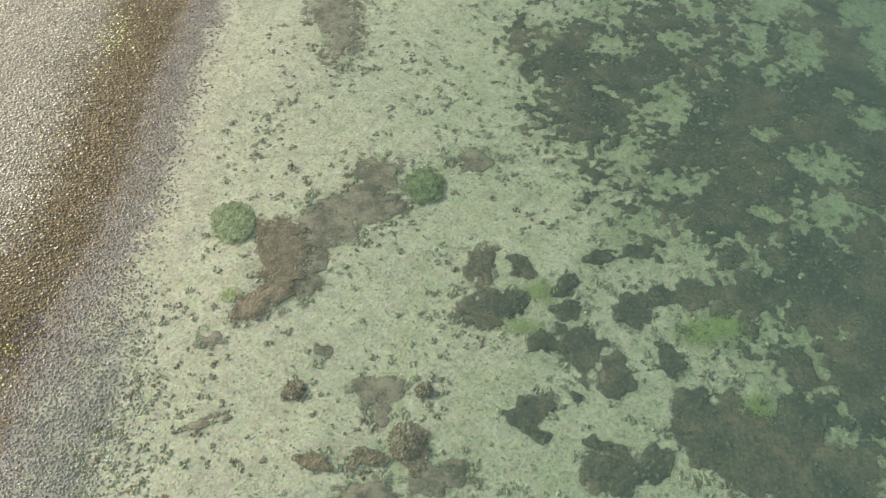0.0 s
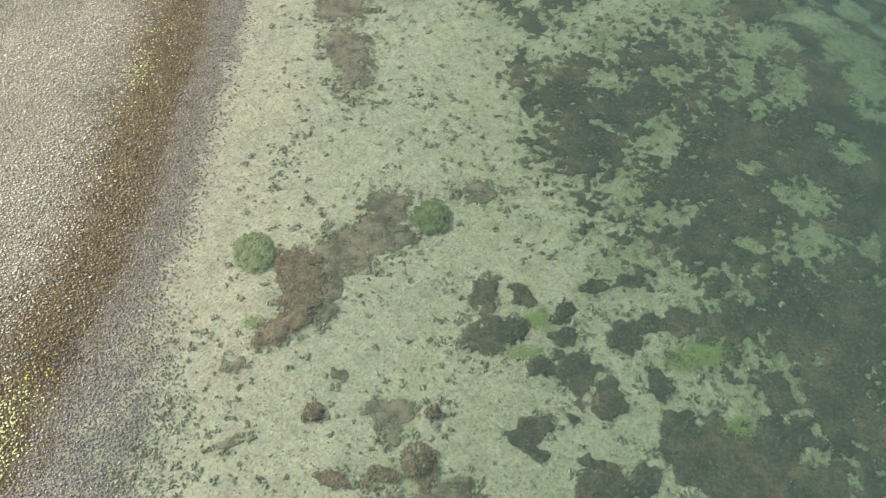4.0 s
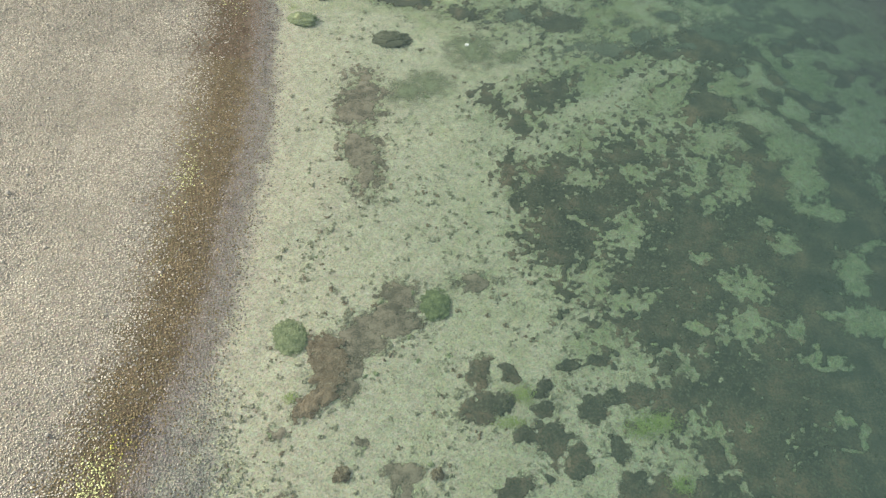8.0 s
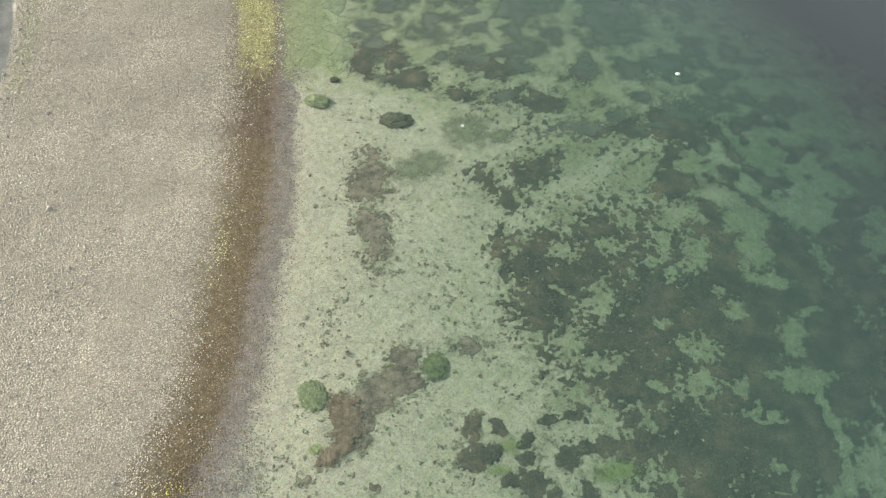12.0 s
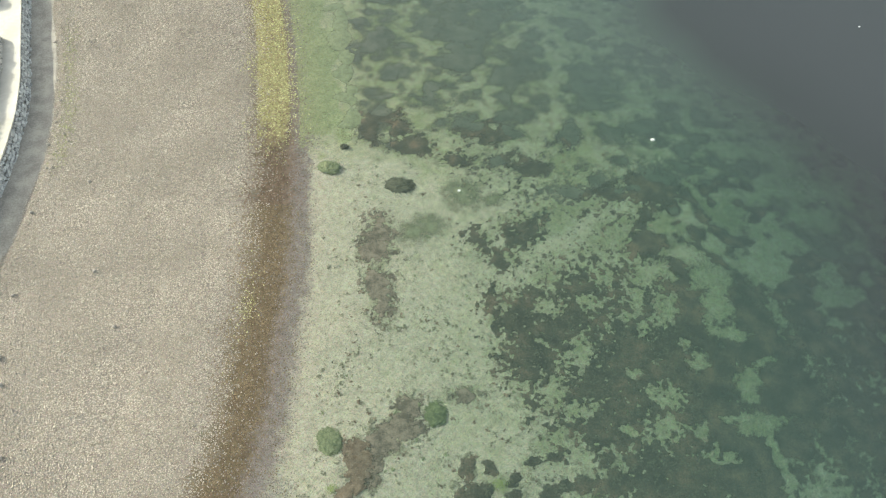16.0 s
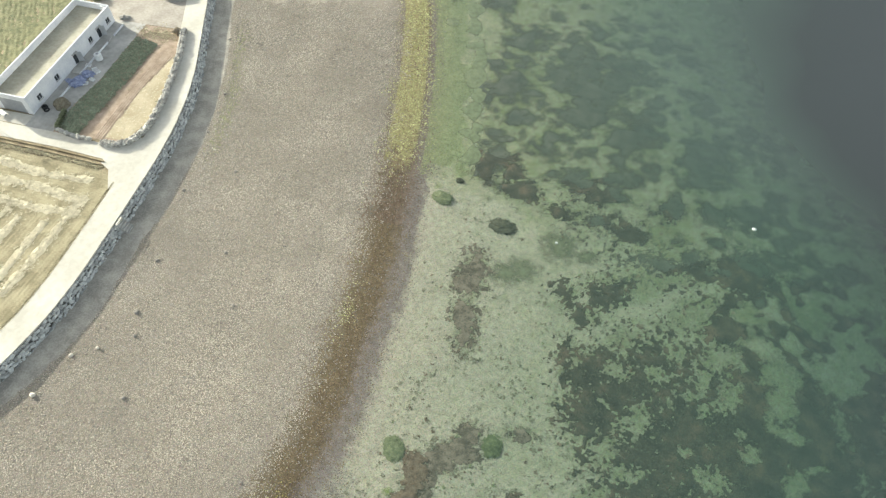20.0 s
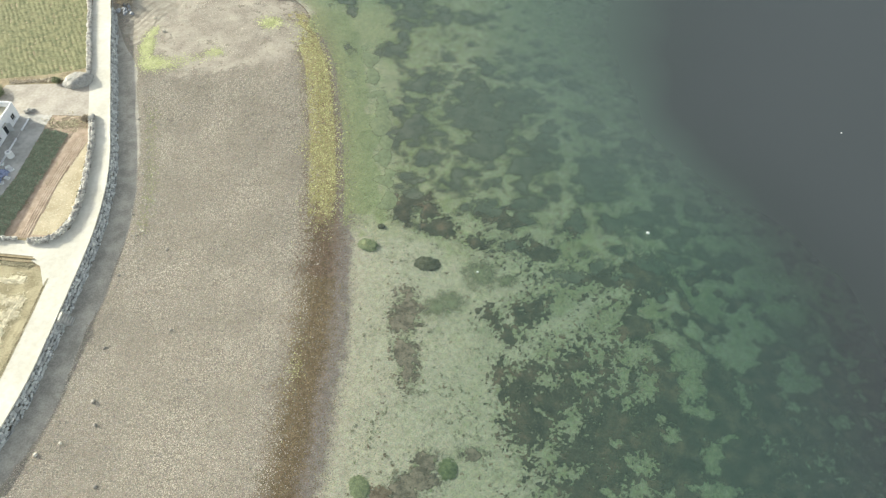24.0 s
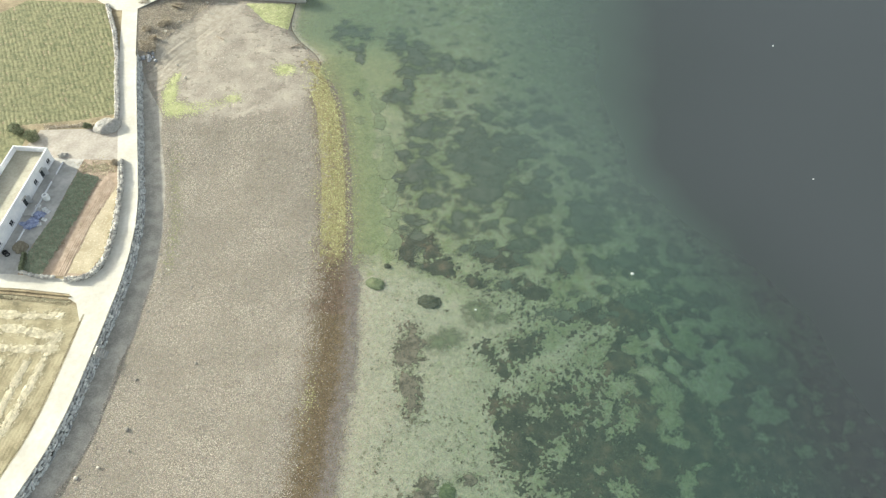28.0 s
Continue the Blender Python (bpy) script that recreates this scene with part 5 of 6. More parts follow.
tilled("ground_straw", STRAW_BED, 0.3, lambda x, y: 0.05 + 0.02 * fbm(x / 0.8, y / 0.8, 99), mat("straw_mulch", (0.40, 0.335, 0.22), (0.56, 0.49, 0.345), size=3.0, fine=5.0, bump=0.3), "straw-covered strip of the garden", "garden")
p = spread(STRAW_BED, 0.7)
tagged(tufts("straw_litter", np.c_[p, np.full(len(p), LAND + 0.08)], rng.uniform(0.15, 0.32, len(p)), STRAW, blades=4, lean=1.1, rise=0.2), "loose dry straw on the garden strip", "straw", kind="stuff")
verge([(-66.6, 65), (-66.0, 69.5), (-66.7, 76), (-68.0, 82.5)], 0.5, 0.35, CROP, "green weeds inside the garden wall", 0.12)
verge([(-77.8, 90.2), (-71.4, 90.6)], 2.4, 0.24, DRY_GRASS, "dry weeds at the garden's end", 0.012)
verge([(-90, 101.4), (-80, 102.6)], 0.7, 0.4, SHRUB, "dry brown weeds at the field edge", 0.05)


def dry_wall(name, line, tall, label, wide=0.5, gap=0.42, coping=FIELD_STONE):
    """A dry-stone wall: rough stones piled in courses along a line."""
    w = thing(name, (0, 0, 0), label, "stone wall")
    lots_ = []
    levels = max(2, round(tall / 0.24))
    for k in range(levels):
        for row_ in (-0.5, 0.5):
            c, d = along(line, gap)
            c = c + rng.uniform(-0.1, 0.1, c.shape)
            side_ = np.stack([-d[:, 1], d[:, 0]], 1)
            p_ = c + side_ * (row_ * wide * (1 - 0.25 * k / levels))
            lots_.append(np.c_[p_, np.full(len(p_), LAND + 0.12 + k * 0.24) + rng.uniform(-0.05, 0.08, len(p_))])
    c, d = along(line, 0.5)
    lots_.append(np.c_[c, np.full(len(c), LAND + tall * 0.55)])
    v = np.concatenate(lots_)
    strewn("stones", v, rng.uniform(0.22, 0.40, len(v)), coping, w, flat=0.8, rough=0.3)
    return w


dry_wall("garden_wall", [(-70.9, 62.95), (-68.5, 63.1), (-66.9, 64.0), (-65.7, 66.2), (-65.4, 69.2), (-65.7, 73), (-66.2, 76), (-67.0, 80), (-68.0, 84.5), (-69.2, 88.5), (-70.6, 92.4)], 0.66, "low curved dry-stone wall of pale rounded stones")
dry_wall("field_wall", [(-75.2, 103.0), (-76.1, 106.7), (-79.3, 116), (-82.6, 126), (-85.9, 134.3), (-91.5, 145.5)], 0.55, "low dry-stone wall between lane and green field", gap=0.34)
dry_wall("bed_edging", [(-79.5, 64.2), (-77.6, 63.7), (-75.7, 63.3), (-73, 63.3)], 0.22, "low stone edging of a vegetable bed", 0.2, 0.4)


# ---- house ----
def pierced(length, height, thick, openings, base=0.0):
    """A wall along y, standing on z = base, with openings (y0, y1, z0, z1) left free."""
    bm = bmesh.new()
    cuts = sorted({-length / 2, length / 2, *(v for o in openings for v in o[:2])})
    for a, b in zip(cuts, cuts[1:]):
        here = [o for o in openings if o[0] <= a + 1e-6 and o[1] >= b - 1e-6]
        if here:
            z0, z1 = here[0][2:]
            if z0 > base + 0.01:
                block(-thick / 2, thick / 2, a, b, base, z0, 0, bm)
            block(-thick / 2, thick / 2, a, b, z1, height, 0, bm)
        else:
            block(-thick / 2, thick / 2, a, b, base, height, 0, bm)
    bmesh.ops.remove_doubles(bm, verts=bm.verts, dist=1e-4)
    return bm


def moved(ob, x=0, y=0, z=0, turn=0):
    ob.matrix_local = pose(x, y, z, 0, 0, turn)
    return ob


house = thing("house", (-88.2, 79.4, LAND), "long white flat-roofed single-storey house with low parapets", "house", turn=-2.2)
HL, HW, HT = 25.6, 7.1, 3.5
windows = [-10.0, -5.0, 5.4, 11.1]
doors = [0.5, 8.0]
front = [(c - 0.55, c + 0.55, 0.95, 2.0) for c in windows] + [(c - 0.48, c + 0.48, 0.12, 2.15) for c in doors]
moved(part("wall", pierced(HL, HT, 0.2, front), WHITE_WALL, house), HW / 2 - 0.1)
moved(part("wall", pierced(HL, HT, 0.2, []), WHITE_WALL, house), -HW / 2 + 0.1)
moved(part("wall", pierced(HW - 0.4, HT, 0.2, [(-2.6, 1.9, 0.0, 2.6)]), WHITE_WALL, house), 0, -HL / 2 + 0.1, 0, 90)
moved(part("wall", pierced(HW - 0.4, HT - 0.1, 0.2, []), WHITE_WALL, house), 0, HL / 2 - 0.1, 0, 90)
part("roof", block(-HW / 2 + 0.2, HW / 2 - 0.2, -HL / 2 + 0.2, HL / 2 - 0.2, 2.15, 2.35, 0), ROOF, house, "flat coated roof behind a parapet")
for x0, x1, y0, y1 in ((-HW / 2 - 0.03, -HW / 2 + 0.23, -HL / 2, HL / 2), (HW / 2 - 0.23, HW / 2 + 0.03, -HL / 2, HL / 2), (-HW / 2 + 0.24, HW / 2 - 0.24, -HL / 2 - 0.03, -HL / 2 + 0.23), (-HW / 2 + 0.24, HW / 2 - 0.24, HL / 2 - 0.23, HL / 2 + 0.03)):
    part("coping", block(x0, x1, y0, y1, HT, HT + 0.06, 0.01), WHITE_WALL, house, "smooth white parapet top")
for a, b in ((-8.6, -3.2), (-2.2, 3.0), (3.6, 6.9), (8.9, 12.2)):
    part("kerb", block(HW / 2 + 1.9, HW / 2 + 2.06, a, b, -0.02, 0.36, 0.02), WHITE_WALL, house, "low whitewashed kerb along the front step")
part("plinth", block(HW / 2 - 0.002, HW / 2 + 1.9, -2.0, HL / 2 - 0.3, -0.1, 0.16, 0.02), YARD, house, "low concrete step along the front")
shutter = part("garage_shutter", block(-1.9, 2.6, -HL / 2 + 0.06, -HL / 2 + 0.13, 0.0, 2.6, 0), GREY_METAL, house, "grey metal roller shutter")
for k in range(9):
    part("slat", block(-1.88, 2.58, -HL / 2 + 0.035, -HL / 2 + 0.06, 0.08 + 0.28 * k, 0.3 + 0.28 * k, 0.01), GREY_METAL, shutter)
for c in windows:
    w = part("window", block(HW / 2 - 0.14, HW / 2 - 0.10, c - 0.55, c + 0.55, 0.95, 2.0, 0), DARK_GLASS, house, "dark sliding window in a pale frame")
    bm = bmesh.new()
    for a, b, z0, z1 in ((c - 0.55, c + 0.55, 0.95, 1.01), (c - 0.55, c + 0.55, 1.94, 2.0), (c - 0.55, c - 0.49, 1.01, 1.94), (c + 0.49, c + 0.55, 1.01, 1.94), (c - 0.03, c + 0.03, 1.01, 1.94)):
        block(HW / 2 - 0.095, HW / 2 - 0.03, a, b, z0, z1, 0, bm)
    part("frame", bm, ALUMINIUM, w)
    part("sill", block(HW / 2 + 0.002, HW / 2 + 0.09, c - 0.62, c + 0.62, 0.87, 0.94, 0.01), YARD, w)
for c in doors:
    d = part("door", block(HW / 2 - 0.16, HW / 2 - 0.11, c - 0.48, c + 0.48, 0.12, 2.15, 0), DARK_GLASS, house, "dark glazed entrance door")
    leaf = block(0, 0.05, 0, 0.85, 0.16, 2.1, 0.01)
    part("leaf", leaf, ALUMINIUM, d, "pale door leaf standing open").matrix_local = pose(HW / 2 + 0.02, c + 0.48, 0, 0, 0, -60)
    part("lintel", block(HW / 2 + 0.003, HW / 2 + 0.35, c - 0.65, c + 0.65, 2.2, 2.28, 0.01), YARD, d)


# ---- things about the yard ----
def barrel(x, y, r, h, material, label):
    t = thing("water_tank", (x, y, LAND + 0.03), label, "water tank")
    bm = tube(r, r, 0.0, h, 20, 0.06)
    part("body", bm, material, t, smooth=False)
    for k in (0.25, 0.5, 0.75):
        part("hoop", tube(r + 0.02, r + 0.02, h * k - 0.03, h * k + 0.03, 20), material, t)
    part("lid", tube(r * 0.4, r * 0.36, h, h + 0.08, 14), GREY_METAL, t, "grey round lid")


barrel(-81.6, 81.6, 0.62, 1.25, WHITE_PLASTIC, "white plastic water tank standing in the yard")


def heap(name, x, y, a, b, tall, material, label, category, rough=0.25, turn=0, sub=4, seed=3):
    bm = bmesh.new()
    bmesh.ops.create_icosphere(bm, subdivisions=sub, radius=1.0)
    for v in bm.verts:
        k = 1 + rough * noise.noise(v.co * 1.7 + Vector((seed, 0, 0))) + 0.5 * rough * noise.noise(v.co * 5 + Vector((0, seed, 0)))
        v.co = Vector((v.co.x * a * k, v.co.y * b * k, max(v.co.z, -0.08) * tall * k))
    ob = part(name, bm, material)
    ob.matrix_world = pose(x, y, LAND + 0.03, 0, 0, turn)
    return tagged(ob, label, category)


heap("tarpaulin", -82.3, 75.0, 1.7, 1.1, 0.7, BLUE_TARP, "crumpled blue tarpaulin over a heap in the yard", "tarpaulin", 0.7, 30)
heap("tarpaulin", -81.4, 77.4, 1.1, 0.9, 0.6, BLUE_TARP, "crumpled blue tarpaulin over a low heap", "tarpaulin", 0.7, 10, seed=9)
heap("spoil_mound", -76.7, 102.3, 2.9, 2.3, 1.35, GRAVEL, "heap of pale grey gravel beside the lane", "gravel", 0.13, 20, seed=5)
heap("rubble_pile", -83.0, 93.4, 1.0, 0.7, 0.45, GRAVEL, "small pale pile of rubble at the house corner", "rubble", 0.5, 15, seed=21)
# a brown-green bush, simplified to a domed mound; no nets lie here
heap("bush_mound", -81.8, 69.6, 1.35, 1.25, 1.3, mat("brown_bush", (0.15, 0.13, 0.095), (0.28, 0.25, 0.18), size=0.5, fine=7.0, bump=0.8), "brown domed bush in the yard", "net", 0.2, 0, seed=11)


def crate(x, y, turn, label, a=0.45, b=0.32, h=0.3):
    t = thing("crate", (x, y, LAND + 0.03), label, "crate", "crates in the yard", turn=turn)
    part("base", block(-a, a, -b, b, 0.0, 0.04, 0), WHITE_PLASTIC, t)
    for x0, x1, y0, y1 in ((-a, -a + 0.03, -b, b), (a - 0.03, a, -b, b), (-a + 0.032, a - 0.032, -b, -b + 0.03), (-a + 0.032, a - 0.032, b - 0.03, b)):
        part("side", block(x0, x1, y0, y1, 0.042, h, 0), WHITE_PLASTIC, t)


for x, y, turn in ((-80.7, 75.2, 25), (-80.1, 76.4, -15), (-81.0, 78.9, 40), (-82.6, 79.6, 5), (-80.2, 78.4, 60)):
    crate(x, y, turn, "white plastic fish crate on the yard")


def tyre(x, y, z, r=0.42):
    t = thing("tyre", (x, y, z), "old black rubber tyre lying flat by the wall", "tyre", "tyres by the house")
    v, f, n, k = [], [], 20, 8
    for i in range(n):
        for j in range(k):
            a, b = i * 2 * math.pi / n, j * 2 * math.pi / k
            v.append(((r - 0.12 + 0.12 * math.cos(b)) * math.cos(a), (r - 0.12 + 0.12 * math.cos(b)) * math.sin(a), 0.12 + 0.12 * math.sin(b)))
            f.append((i * k + j, (i + 1) % n * k + j, (i + 1) % n * k + (j + 1) % k, i * k + (j + 1) % k))
    raw("rubber", v, f, RUBBER, t, True)


for x, y, z in ((-84.15, 68.3, LAND + 0.03), (-84.15, 68.3, LAND + 0.27), (-83.6, 67.9, LAND + 0.03)):
    tyre(x, y, z, 0.5)


def handcart(x, y, turn):
    t = thing("handcart", (x, y, LAND + 0.04), "pale two-wheeled handcart parked by the gable", "cart", turn=turn)
    for k in range(5):
        part("plank", block(-0.8, 0.8, -0.42 + 0.17 * k, -0.27 + 0.17 * k, 0.42, 0.46, 0), WHITE_PLASTIC, t)
    for y_ in (-0.46, 0.44):
        part("side_rail", block(-0.8, 1.5, y_, y_ + 0.04, 0.46, 0.6, 0), GREY_METAL, t)
    part("grip", block(1.5, 1.54, -0.46, 0.48, 0.5, 0.56, 0), GREY_METAL, t)
    part("rest", block(0.6, 0.66, -0.3, 0.3, 0.0, 0.42, 0), GREY_METAL, t)
    for y_ in (-0.58, 0.5):
        bm = tube(0.3, 0.3, 0, 0.08, 16)
        part("wheel", bm, RUBBER, t).matrix_local = pose(-0.2, y_ + 0.08, 0.3, 90, 0, 0)


handcart(-90.0, 65.3, -20)


def utility_pole(x, y):
    t = thing("utility_pole", (x, y, LAND), "slim grey concrete utility pole beside the side lane", "pole")
    part("shaft", tube(0.15, 0.09, 0, 6.0, 12), YARD, t)
    part("crossarm", block(-0.04, 0.04, -0.55, 0.55, 5.55, 5.65, 0.01), GREY_METAL, t)
    for y_ in (-0.45, 0.45):
        part("insulator", tube(0.05, 0.03, 5.65, 5.82, 8), WHITE_PLASTIC, t).location.y = y_


utility_pole(-95.2, 64.75)


def shrub(x, y, r, tall, material, label, z=LAND, n=220):
    """A shrub: forked stems and a loose crown of small leaves."""
    t = thing("shrub", (x, y, z), label, "shrub", "shrubs")
    bm = bmesh.new()
    for k in range(5):
        a = k * 1.256 + r
        tip = Vector((math.cos(a) * r * 0.5, math.sin(a) * r * 0.5, tall * 0.7))
        m = Matrix.Translation(tip / 2) @ tip.to_track_quat("Z", "Y").to_matrix().to_4x4()
        bmesh.ops.create_cone(bm, segments=5, radius1=0.05, radius2=0.02, depth=tip.length, matrix=m)
    part("stems", bm, WOOD, t)
    q = rng.normal(0, 1, (n, 3))
    q /= np.linalg.norm(q, axis=1)[:, None]
    q *= rng.uniform(0.45, 1.0, (n, 1)) ** 0.5 * (1 + 0.3 * fbm(q[:, :1] * 2 + x, q[:, 1:2] * 2 + y, 5))
    tufts("crown", np.c_[q[:, 0] * r, q[:, 1] * r, np.maximum(0.05, tall * 0.5 + q[:, 2] * tall * 0.5)], rng.uniform(0.16, 0.32, n), material, t, blades=5, lean=0.9)


for x, y, r, h in ((-96.0, 100.6, 1.3, 0.9), (-94.6, 99.4, 1.1, 0.8), (-91.8, 98.6, 1.4, 1.0), (-90.6, 97.4, 1.2, 0.9), (-80.9, 101.9, 0.8, 0.8)):
    shrub(x, y, r, h, BUSH, "low dusty green shrub by the house")
shrub(-71.4, 91.6, 0.8, 0.8, SHRUB, "dry brown shrub at the garden wall's end")
for k in range(6):
    shrub(-80.4 + 0.18 * k, 68.0 - 0.7 * k, 0.42, 0.55, BUSH, "dark clipped hedge plant by the vegetable bed", n=90)

# dry thicket and rubble at the head of the lane
THICKET = [(-78.6, 128.6), (-75.2, 129.5), (-73.8, 134), (-71.8, 140), (-68.2, 147), (-66.5, 150.8), (-76.5, 150.4), (-83.2, 144.5), (-81, 136)]
p = spread(THICKET, 0.33)
tagged(tufts("dry_thicket", np.c_[p, bed(p[:, 0], p[:, 1])], rng.uniform(0.2, 0.45, len(p)), SHRUB, blades=5, rise=0.3), "thicket of dry brown grass and scrub above the beach", "scrub", kind="stuff")
for k in range(9):
    a, b = rng.uniform(0, 1), rng.uniform(0, 1)
    y = 128.5 + 19.5 * a
    x = float(wall_x(y)) + 1.2 + 9.5 * b * (0.3 + 0.7 * a)
    shrub(x, y, rng.uniform(0.9, 1.8), rng.uniform(0.3, 0.6), SHRUB, "dry brown thicket shrub above the beach", float(bed(x, y)) if x > wall_x(y) else LAND, 160)

# ---- head of the bay ----
TRACK = [(-74.6, 121.5), (-70.3, 115.5), (-69.0, 121), (-64, 132), (-58.8, 145), (-58.2, 150.2), (-65.5, 150.5), (-70.5, 139), (-75.5, 130)]
tilled("road_track", TRACK, 0.25, lambda x, y: bed(x, y) - LAND - 0.032 + 0.03 * fbm((x * 0.9 - y * 0.42) / 0.6, (x * 0.42 + y * 0.9) / 12, 8, 2) + 0.03, mat("trodden_dirt", (0.27, 0.24, 0.19), (0.42, 0.38, 0.31), size=1.5, fine=3.0, bump=0.4), "pale dirt track running down to the beach", "track", ragged=0.8)
MUD = [(-71.5, 119), (-66, 110), (-60, 106), (-38, 112), (-35, 122), (-40, 133), (-46, 141), (-61, 148), (-67, 132)]
tilled("ground_mud", MUD, 0.3, lambda x, y: bed(x, y) - LAND - 0.015 + 0.03 * fbm(x, y, 111), mat("beach_mud", (0.26, 0.23, 0.19), (0.42, 0.38, 0.31), size=4.0, fine=3.0, bump=0.5), "muddy grit flat at the head of the bay", "mud", ragged=1.6)


def flakes(places, material, label, r=(0.10, 0.24), lift=0.05):
    """Algae lying on the stones as many thin ragged flakes."""
    x, y = places.T
    z_ = np.maximum(bed(x, y), -0.05) + lift
    tagged(strewn("algae_flakes", np.c_[x, y, z_], rng.uniform(*r, len(x)), material, flat=0.16, rough=0.4, ball=(OCT_V, OCT_F)), label, "algae", kind="stuff")


def cloud(cx, cy, a, b, turn, n):
    p_ = rng.normal(0, 0.55, (n, 2)) * (a, b)
    c, s = math.cos(radians(turn)), math.sin(radians(turn))
    return np.c_[cx + p_[:, 0] * c - p_[:, 1] * s, cy + p_[:, 0] * s + p_[:, 1] * c]


flakes(np.concatenate([cloud(-67.4, 115.0, 1.3, 3.6, 10, 2600), cloud(-65.0, 110.2, 2.2, 2.2, 20, 1700), cloud(-67.6, 120.0, 0.8, 2.0, -8, 600), cloud(-62.0, 110.0, 3.2, 1.8, 10, 700)]), BRIGHT_ALGAE, "pale green algae thinly spread on the upper beach", (0.06, 0.17))
flakes(np.concatenate([cloud(-53.2, 114.4, 2.0, 1.4, 10, 420), cloud(-57.5, 112.0, 4.5, 1.6, 10, 260)]), BRIGHT_ALGAE, "thin yellow-green algae on the mud flat", (0.06, 0.16))
flakes(cloud(-43.5, 125.5, 2.2, 1.8, 0, 700), BRIGHT_ALGAE, "pale green algae by the waterline")
CORNER = [(-58.0, 150.6), (-54.8, 147.0), (-51.5, 143.6), (-46.0, 141.8), (-46.0, 152.6)]
p = spread(CORNER, 0.2)
flakes(p, BRIGHT_ALGAE, "vivid green algae carpet beside the jetty", (0.16, 0.3))

jetty = ribbon("jetty", [(-68, 151.9), (-57.5, 152.2), (-46.0, 153.4), (-43.5, 153.6)], 3.0, 1.5, 2.2, YARD, "low grey concrete jetty at the bay's head", "jetty")
slab("road_crossing", [(-88.5, 143.5), (-84.2, 143.5), (-78, 150.6), (-66, 152.0), (-66, 156), (-140, 156), (-140, 149), (-95, 147.5)], LAND + 0.064, CONCRETE, "pale concrete crossing at the lane's end", "road")


def log(x, y, turn, length, r, label, z):
    bm = bmesh.new()
    bmesh.ops.create_cone(bm, cap_ends=True, segments=9, radius1=r, radius2=r * 0.75, depth=length)
    for v in bm.verts:
        v.co += Vector((noise.noise(v.co * 3), noise.noise(v.co * 3 + Vector((5, 0, 0))), 0)) * r * 0.25
    ob = part("driftwood_log", bm, WOOD)
    ob.matrix_world = pose(x, y, z + r * 0.8, 0, 90, turn)
    tagged(ob, label, "log", "driftwood logs")


log(-61.1, 135.7, -32, 2.4, 0.16, "pale driftwood log lying on mud", float(bed(-61.1, 135.7)) + 0.08)
log(-42.6, 135.2, 40, 3.4, 0.15, "dark driftwood log at the waterline", float(bed(-42.6, 135.2)) + 0.2)


def boulder(x, y, r, material, label, z=None):
    bm = bmesh.new()
    bmesh.ops.create_icosphere(bm, subdivisions=2, radius=1.0)
    for v in bm.verts:
        k = 1 + 0.22 * noise.noise(v.co * 1.4 + Vector((x, y, 0))) + 0.1 * noise.noise(v.co * 4)
        v.co = Vector((v.co.x * r * k, v.co.y * r * 0.8 * k, v.co.z * r * 0.65 * k))
    ob = part("boulder", bm, material)
    ob.matrix_world = pose(x, y, (float(bed(x, y)) if z is None else z) + r * 0.35, 0, 0, x * 37)
    tagged(ob, label, "boulder", "loose boulders")


PALE_ROCK = mat("pale_boulder", (0.55, 0.50, 0.42), (0.74, 0.70, 0.60), size=0.6, fine=5.0)
for x, y, r in ((-58.7, 22.3, 0.42), (-56.9, 28.4, 0.34), (-54.1, 30.2, 0.28), (-60.0, 15.8, 0.3)):
    boulder(x, y, r, PALE_ROCK, "pale boulder standing out on the cobble beach")
loose = random.Random(12)
for k in range(28):
    y = loose.uniform(10, 100)
    lo, hi = float(wall_x(y)) + 6.8, float(shore_x(y)) - 6.0
    boulder(lo + (hi - lo) * loose.random() ** 1.5, y, loose.uniform(0.10, 0.19), (DARK_COBBLE, PALE_ROCK, DARK_COBBLE)[k % 3], ("dark grey stone lying loose on the cobble beach", "pale stone lying loose on the cobble beach", "dark grey stone lying loose on the cobble beach")[k % 3])
for k in range(16):
    y = loose.uniform(66, 94)
    boulder(float(wall_x(y)) + 6.2 + 2.6 * loose.random() ** 1.3, y, loose.uniform(0.10, 0.20), (DARK_COBBLE, PALE_ROCK)[k % 4 == 0], "stone strewn along the edge of the gravel strip")
BLUE_ROCK = mat("bluish_grey_rock", (0.24, 0.25, 0.265), (0.42, 0.43, 0.44), size=0.6, fine=5.0)
for k in range(16):
    a = loose.uniform(0, 6.283)
    x, y = -75.4 + 2.4 * loose.random() * math.cos(a), 126.9 + 2.0 * loose.random() * math.sin(a)
    boulder(x, y, loose.uniform(0.28, 0.52), BLUE_ROCK, "bluish-grey rock tumbled at the sea wall's end")
for x, y, r in ((-51.7, 36.4, 0.36), (-50.3, 33.0, 0.28), (-47.5, 24.6, 0.28), (-44.0, 48.5, 0.3), (-53.0, 45.0, 0.26), (-55.0, 58.0, 0.3), (-48.8, 63.5, 0.28), (-39.5, 40.5, 0.25)):
    boulder(x, y, r, DARK_COBBLE, "dark grey boulder on the cobble beach")
for x, y in ((-74.4, 136.5), (-72.5, 141.1), (-68.6, 124.9), (-65.5, 120.5), (-67.9, 150.0)):
    boulder(x, y, 0.35, PALE_ROCK, "white stone beside the dirt track", float(bed(x, y)) + 0.05)
for y in np.arange(66, 96, 4.6):
    x = float(wall_x(y)) + 5.4 + rng.uniform(-0.3, 1.6)
    boulder(x, float(y), rng.uniform(0.14, 0.26), DARK_COBBLE, "dark stone at the edge of the gravel strip")


